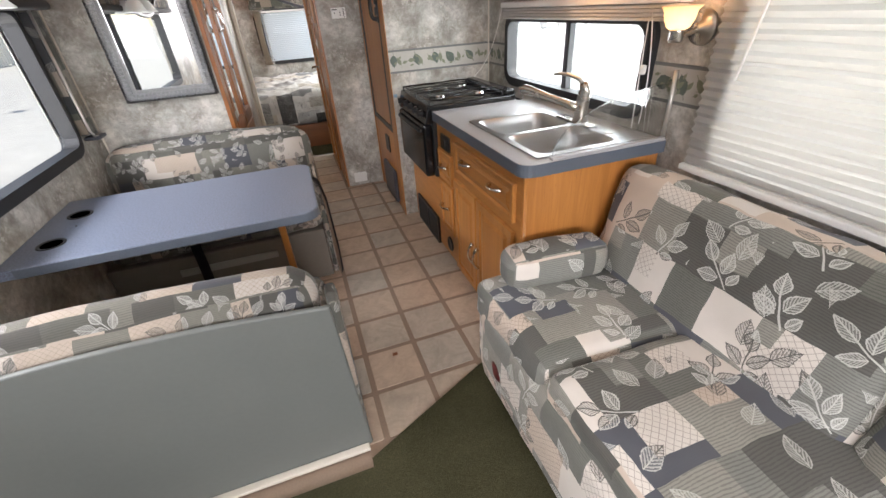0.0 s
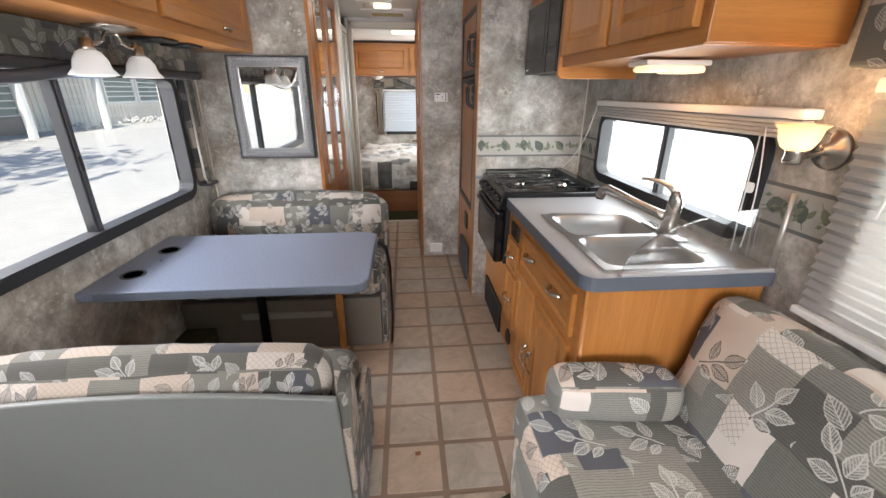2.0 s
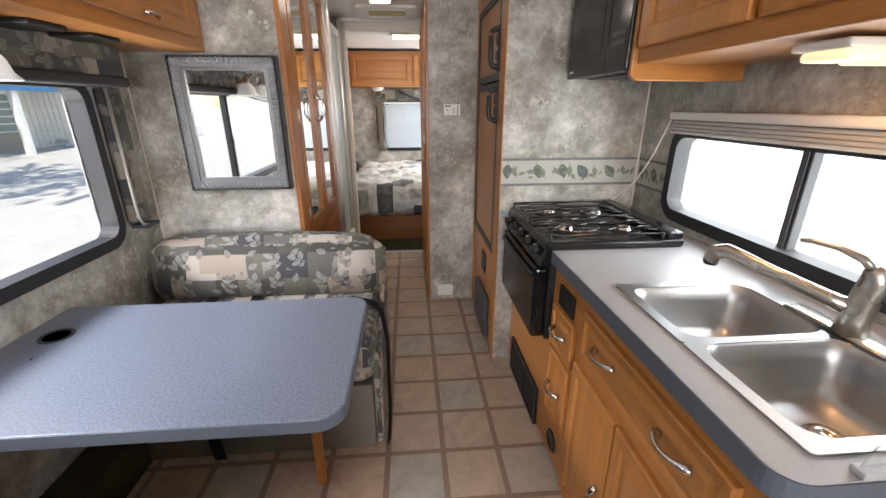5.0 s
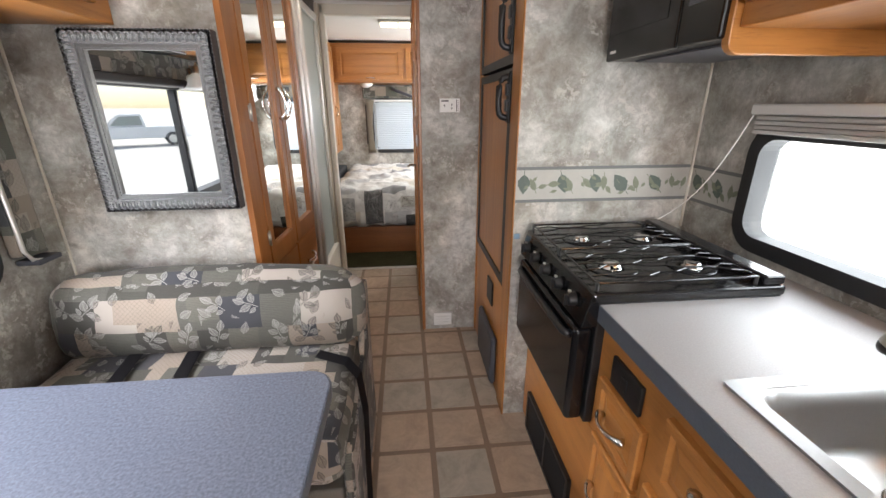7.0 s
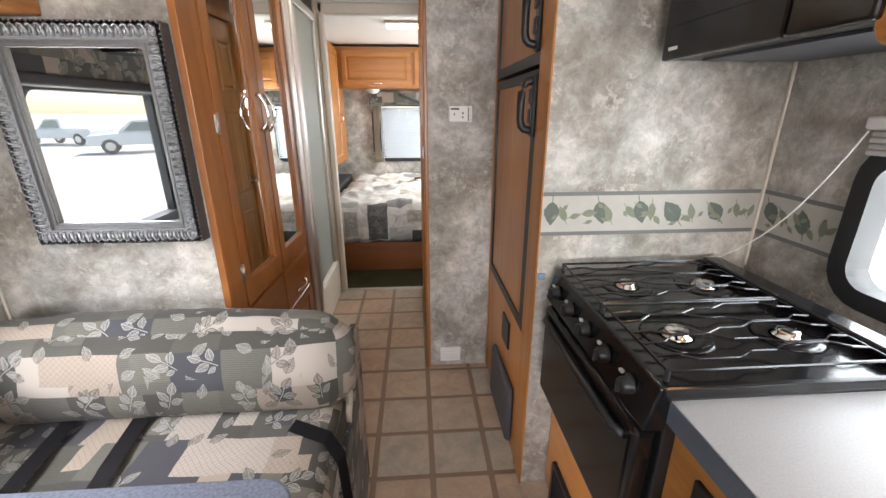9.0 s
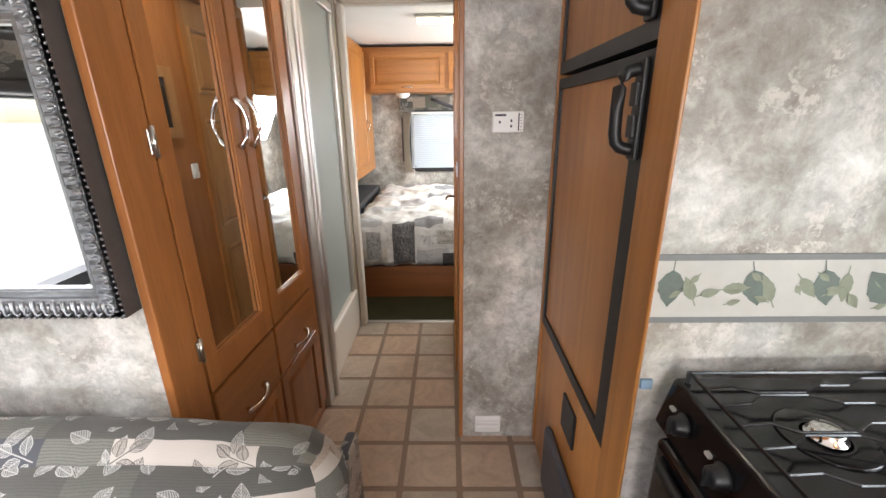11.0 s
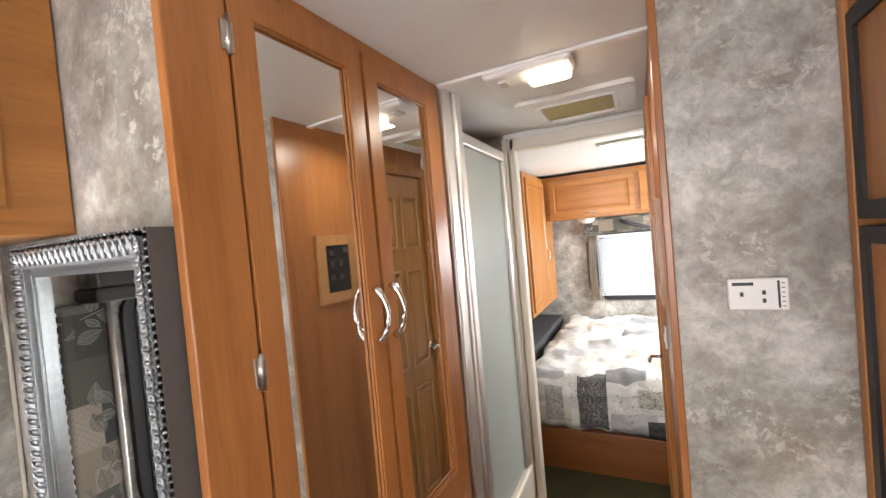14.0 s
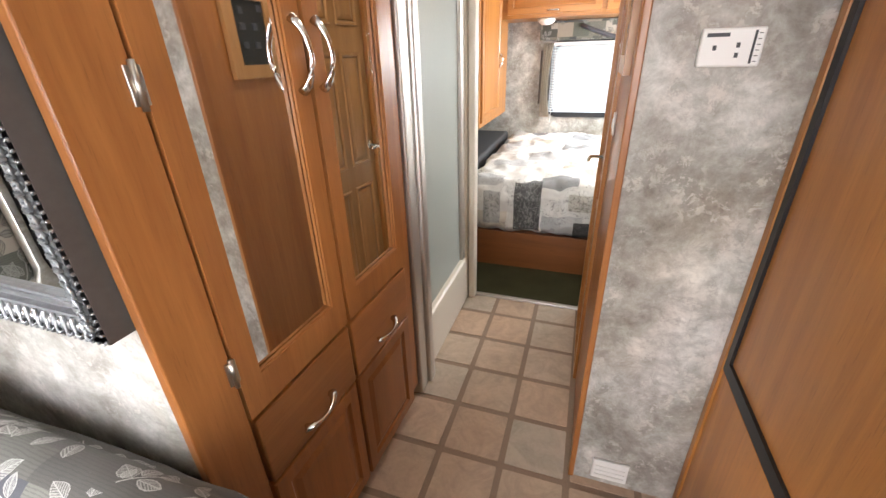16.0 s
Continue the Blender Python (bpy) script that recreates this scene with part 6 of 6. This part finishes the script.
def bush(b, at, r, rnd):
    for k in range(26):
        d = Vector((rnd.uniform(-1, 1) * r * 1.6, rnd.uniform(-1, 1) * r * 2.5, rnd.uniform(0, 1) * r * 0.7))
        bmesh.ops.create_icosphere(b, subdivisions=1, radius=rnd.uniform(0.08, 0.2) * r * 2, matrix=Matrix.Translation(Vector(at) + d) @ Euler((rnd.random() * 3, rnd.random() * 3, 0)).to_matrix().to_4x4() @ Matrix.Diagonal((1, 0.7, 0.6, 1)))
    return b


rb = random.Random(11)
for y in (26, 31.5, 35, 43):
    solid("rock_bed", bush(bmesh.new(), (BX + 1.2, y, -0.72), 0.45, rb), plain("pale_rock", (0.5, 0.49, 0.47), 0.9, grain=0.2, grain_scale=6), "low bed of pale rocks along the building", "rock bed", "rock beds")


def leaf_crown(rnd, at, r, n):
    """A crown of many small tilted leaf clumps with gaps."""
    b = bmesh.new()
    for k in range(n):
        d = Vector((rnd.gauss(0, 1), rnd.gauss(0, 1), rnd.gauss(0, 0.75)))
        d = d.normalized() * r * rnd.uniform(0.35, 1.0) * (0.75 + 0.4 * noise.noise(d * 1.3))
        m = Matrix.Translation(Vector(at) + d) @ Euler((rnd.random() * 6, rnd.random() * 6, rnd.random() * 6)).to_matrix().to_4x4()
        s = rnd.uniform(0.2, 0.55)
        v = [b.verts.new(m @ Vector(q)) for q in ((-s, 0, 0), (0, -s * 0.5, 0.05), (s, 0, 0), (0, s * 0.5, 0.05))]
        b.faces.new(v)
    return b


BARK = plain("tree_bark", (0.12, 0.09, 0.065), 0.9, grain=0.3, grain_scale=12)
FOLIAGE = plain("tree_leaves", (0.06, 0.10, 0.035), 0.7, grain=0.3, grain_scale=3)
rt = random.Random(5)
for x, y, h in ((-8.0, 0.0, 18.0), (-11.5, 2.0, 16.0), (-16.0, 6.0, 17.0)):
    tr = thing("tree", (x, y, -0.75), "broad-leaved tree beside the yard", "tree", "yard trees")
    part("trunk", tube([(x, y, -0.75), (x + 0.1, y + 0.05, h * 0.4), (x - 0.05, y, h * 0.75), (x, y, h)], [0.22, 0.16, 0.1, 0.03], 8), BARK, tr, smooth=True)
    for k in range(5):
        a = 1.257 * k + rt.random()
        part("limb", tube([(x, y, h * (0.35 + 0.08 * k)), (x + math.cos(a) * 0.7, y + math.sin(a) * 0.7, h * (0.5 + 0.08 * k)), (x + math.cos(a) * 1.5, y + math.sin(a) * 1.5, h * (0.62 + 0.08 * k))], [0.08, 0.05, 0.02], 6), BARK, tr)
    part("crown", leaf_crown(rt, (x, y, h * 0.8), h * 0.27, 270), FOLIAGE, tr)

TYRE = plain("tyre_rubber", (0.02, 0.02, 0.02), 0.8)
PAINT_W = plain("white_car_paint", (0.7, 0.7, 0.7), 0.25)


def pickup(at, turn, paint, label):
    """A pickup truck about its own middle, then set down."""
    t = new("pickup_truck")
    BASE[t] = Vector((0, 0, 0))
    tagged(t, label, "truck", "parked trucks")
    part("body", prism([(-2.7, 0.45), (2.65, 0.45), (2.7, 0.95), (1.25, 1.08), (-2.7, 1.08)], 1, -0.95, 0.95, 0.06, 3), paint, t)
    part("cab", prism([(-0.55, 1.08), (1.3, 1.08), (0.65, 1.72), (-0.4, 1.75)], 1, -0.85, 0.85, 0.06, 3), paint, t)
    part("windshield", prism([(1.22, 1.12), (1.32, 1.12), (0.72, 1.66), (0.62, 1.66)], 1, -0.72, 0.72), DARK_GLASS, t)
    for s in (-1, 1):
        part("side_window", prism([(-0.4, 1.14), (1.08, 1.14), (0.6, 1.62), (-0.32, 1.64)], 1, s * 0.853, s * 0.862), DARK_GLASS, t)
        part("headlight", box(2.62, 2.70, s * 0.62 - 0.16, s * 0.62 + 0.16, 0.76, 0.92, 0.02), WHITE, t)
        for x in (-1.7, 1.75):
            w = part("wheel", lathe([(0.0, -0.1), (0.2, -0.1), (0.36, -0.11), (0.39, -0.06), (0.39, 0.06), (0.36, 0.11), (0.0, 0.1)], (x, s * 0.87, 0.39), 20, 1), TYRE, t, "black tyre", True)
            part("rim", lathe([(0.0, -0.118), (0.22, -0.115), (0.23, 0.115), (0.0, 0.118)], (x, s * 0.87, 0.39), 16, 1), ALU, w)
    part("grille", box(2.66, 2.71, -0.42, 0.42, 0.62, 0.9, 0.02), BLACK, t)
    part("bumper", box(2.64, 2.78, -0.9, 0.9, 0.42, 0.6, 0.03), ALU, t)
    t.matrix_world = pose(*at, 0, 0, turn)
    return t


p1 = pickup((-15, -21, -0.75), 150, PAINT_W, "white pickup truck parked across the yard")
p2 = copy_thing(p1, pose(-24, -27, -0.75, 0, 0, 190))
p3 = copy_thing(p1, pose(22, 32, -0.75, 0, 0, 20))
p4 = copy_thing(p1, pose(27, 20, -0.75, 0, 0, 75))

# ---- floor tiles, each a piece of its own ----


def tile_mesh(w, d):
    b = prism(rounded(-w / 2, w / 2, -d / 2, d / 2, 0.006, 2), 2, -0.0025, 0.0)
    finish(b, False)
    me = bpy.data.meshes.new("tile")
    b.to_mesh(me)
    b.free()
    me.materials.append(TILE)
    return me


PITCH, JOINT = 0.236, 0.024
TILE_X0, TILE_Y0 = 0.213, 1.336
tile_full = tile_mesh(PITCH - JOINT, PITCH - JOINT)
for i in range(-6, 3):
    for j in range(-3, 15):
        x, y = TILE_X0 + PITCH * (i + 0.5), TILE_Y0 + PITCH * (j + 0.5)
        if y > 4.56 or (y > 2.72 and x < -0.60) or y < 0.78:
            continue
        t = new("tile", tile_full)
        t.location = (x, y, 0.0)
        t.parent = floor
        t.location = Vector((x, y, 0.0)) - floor.location
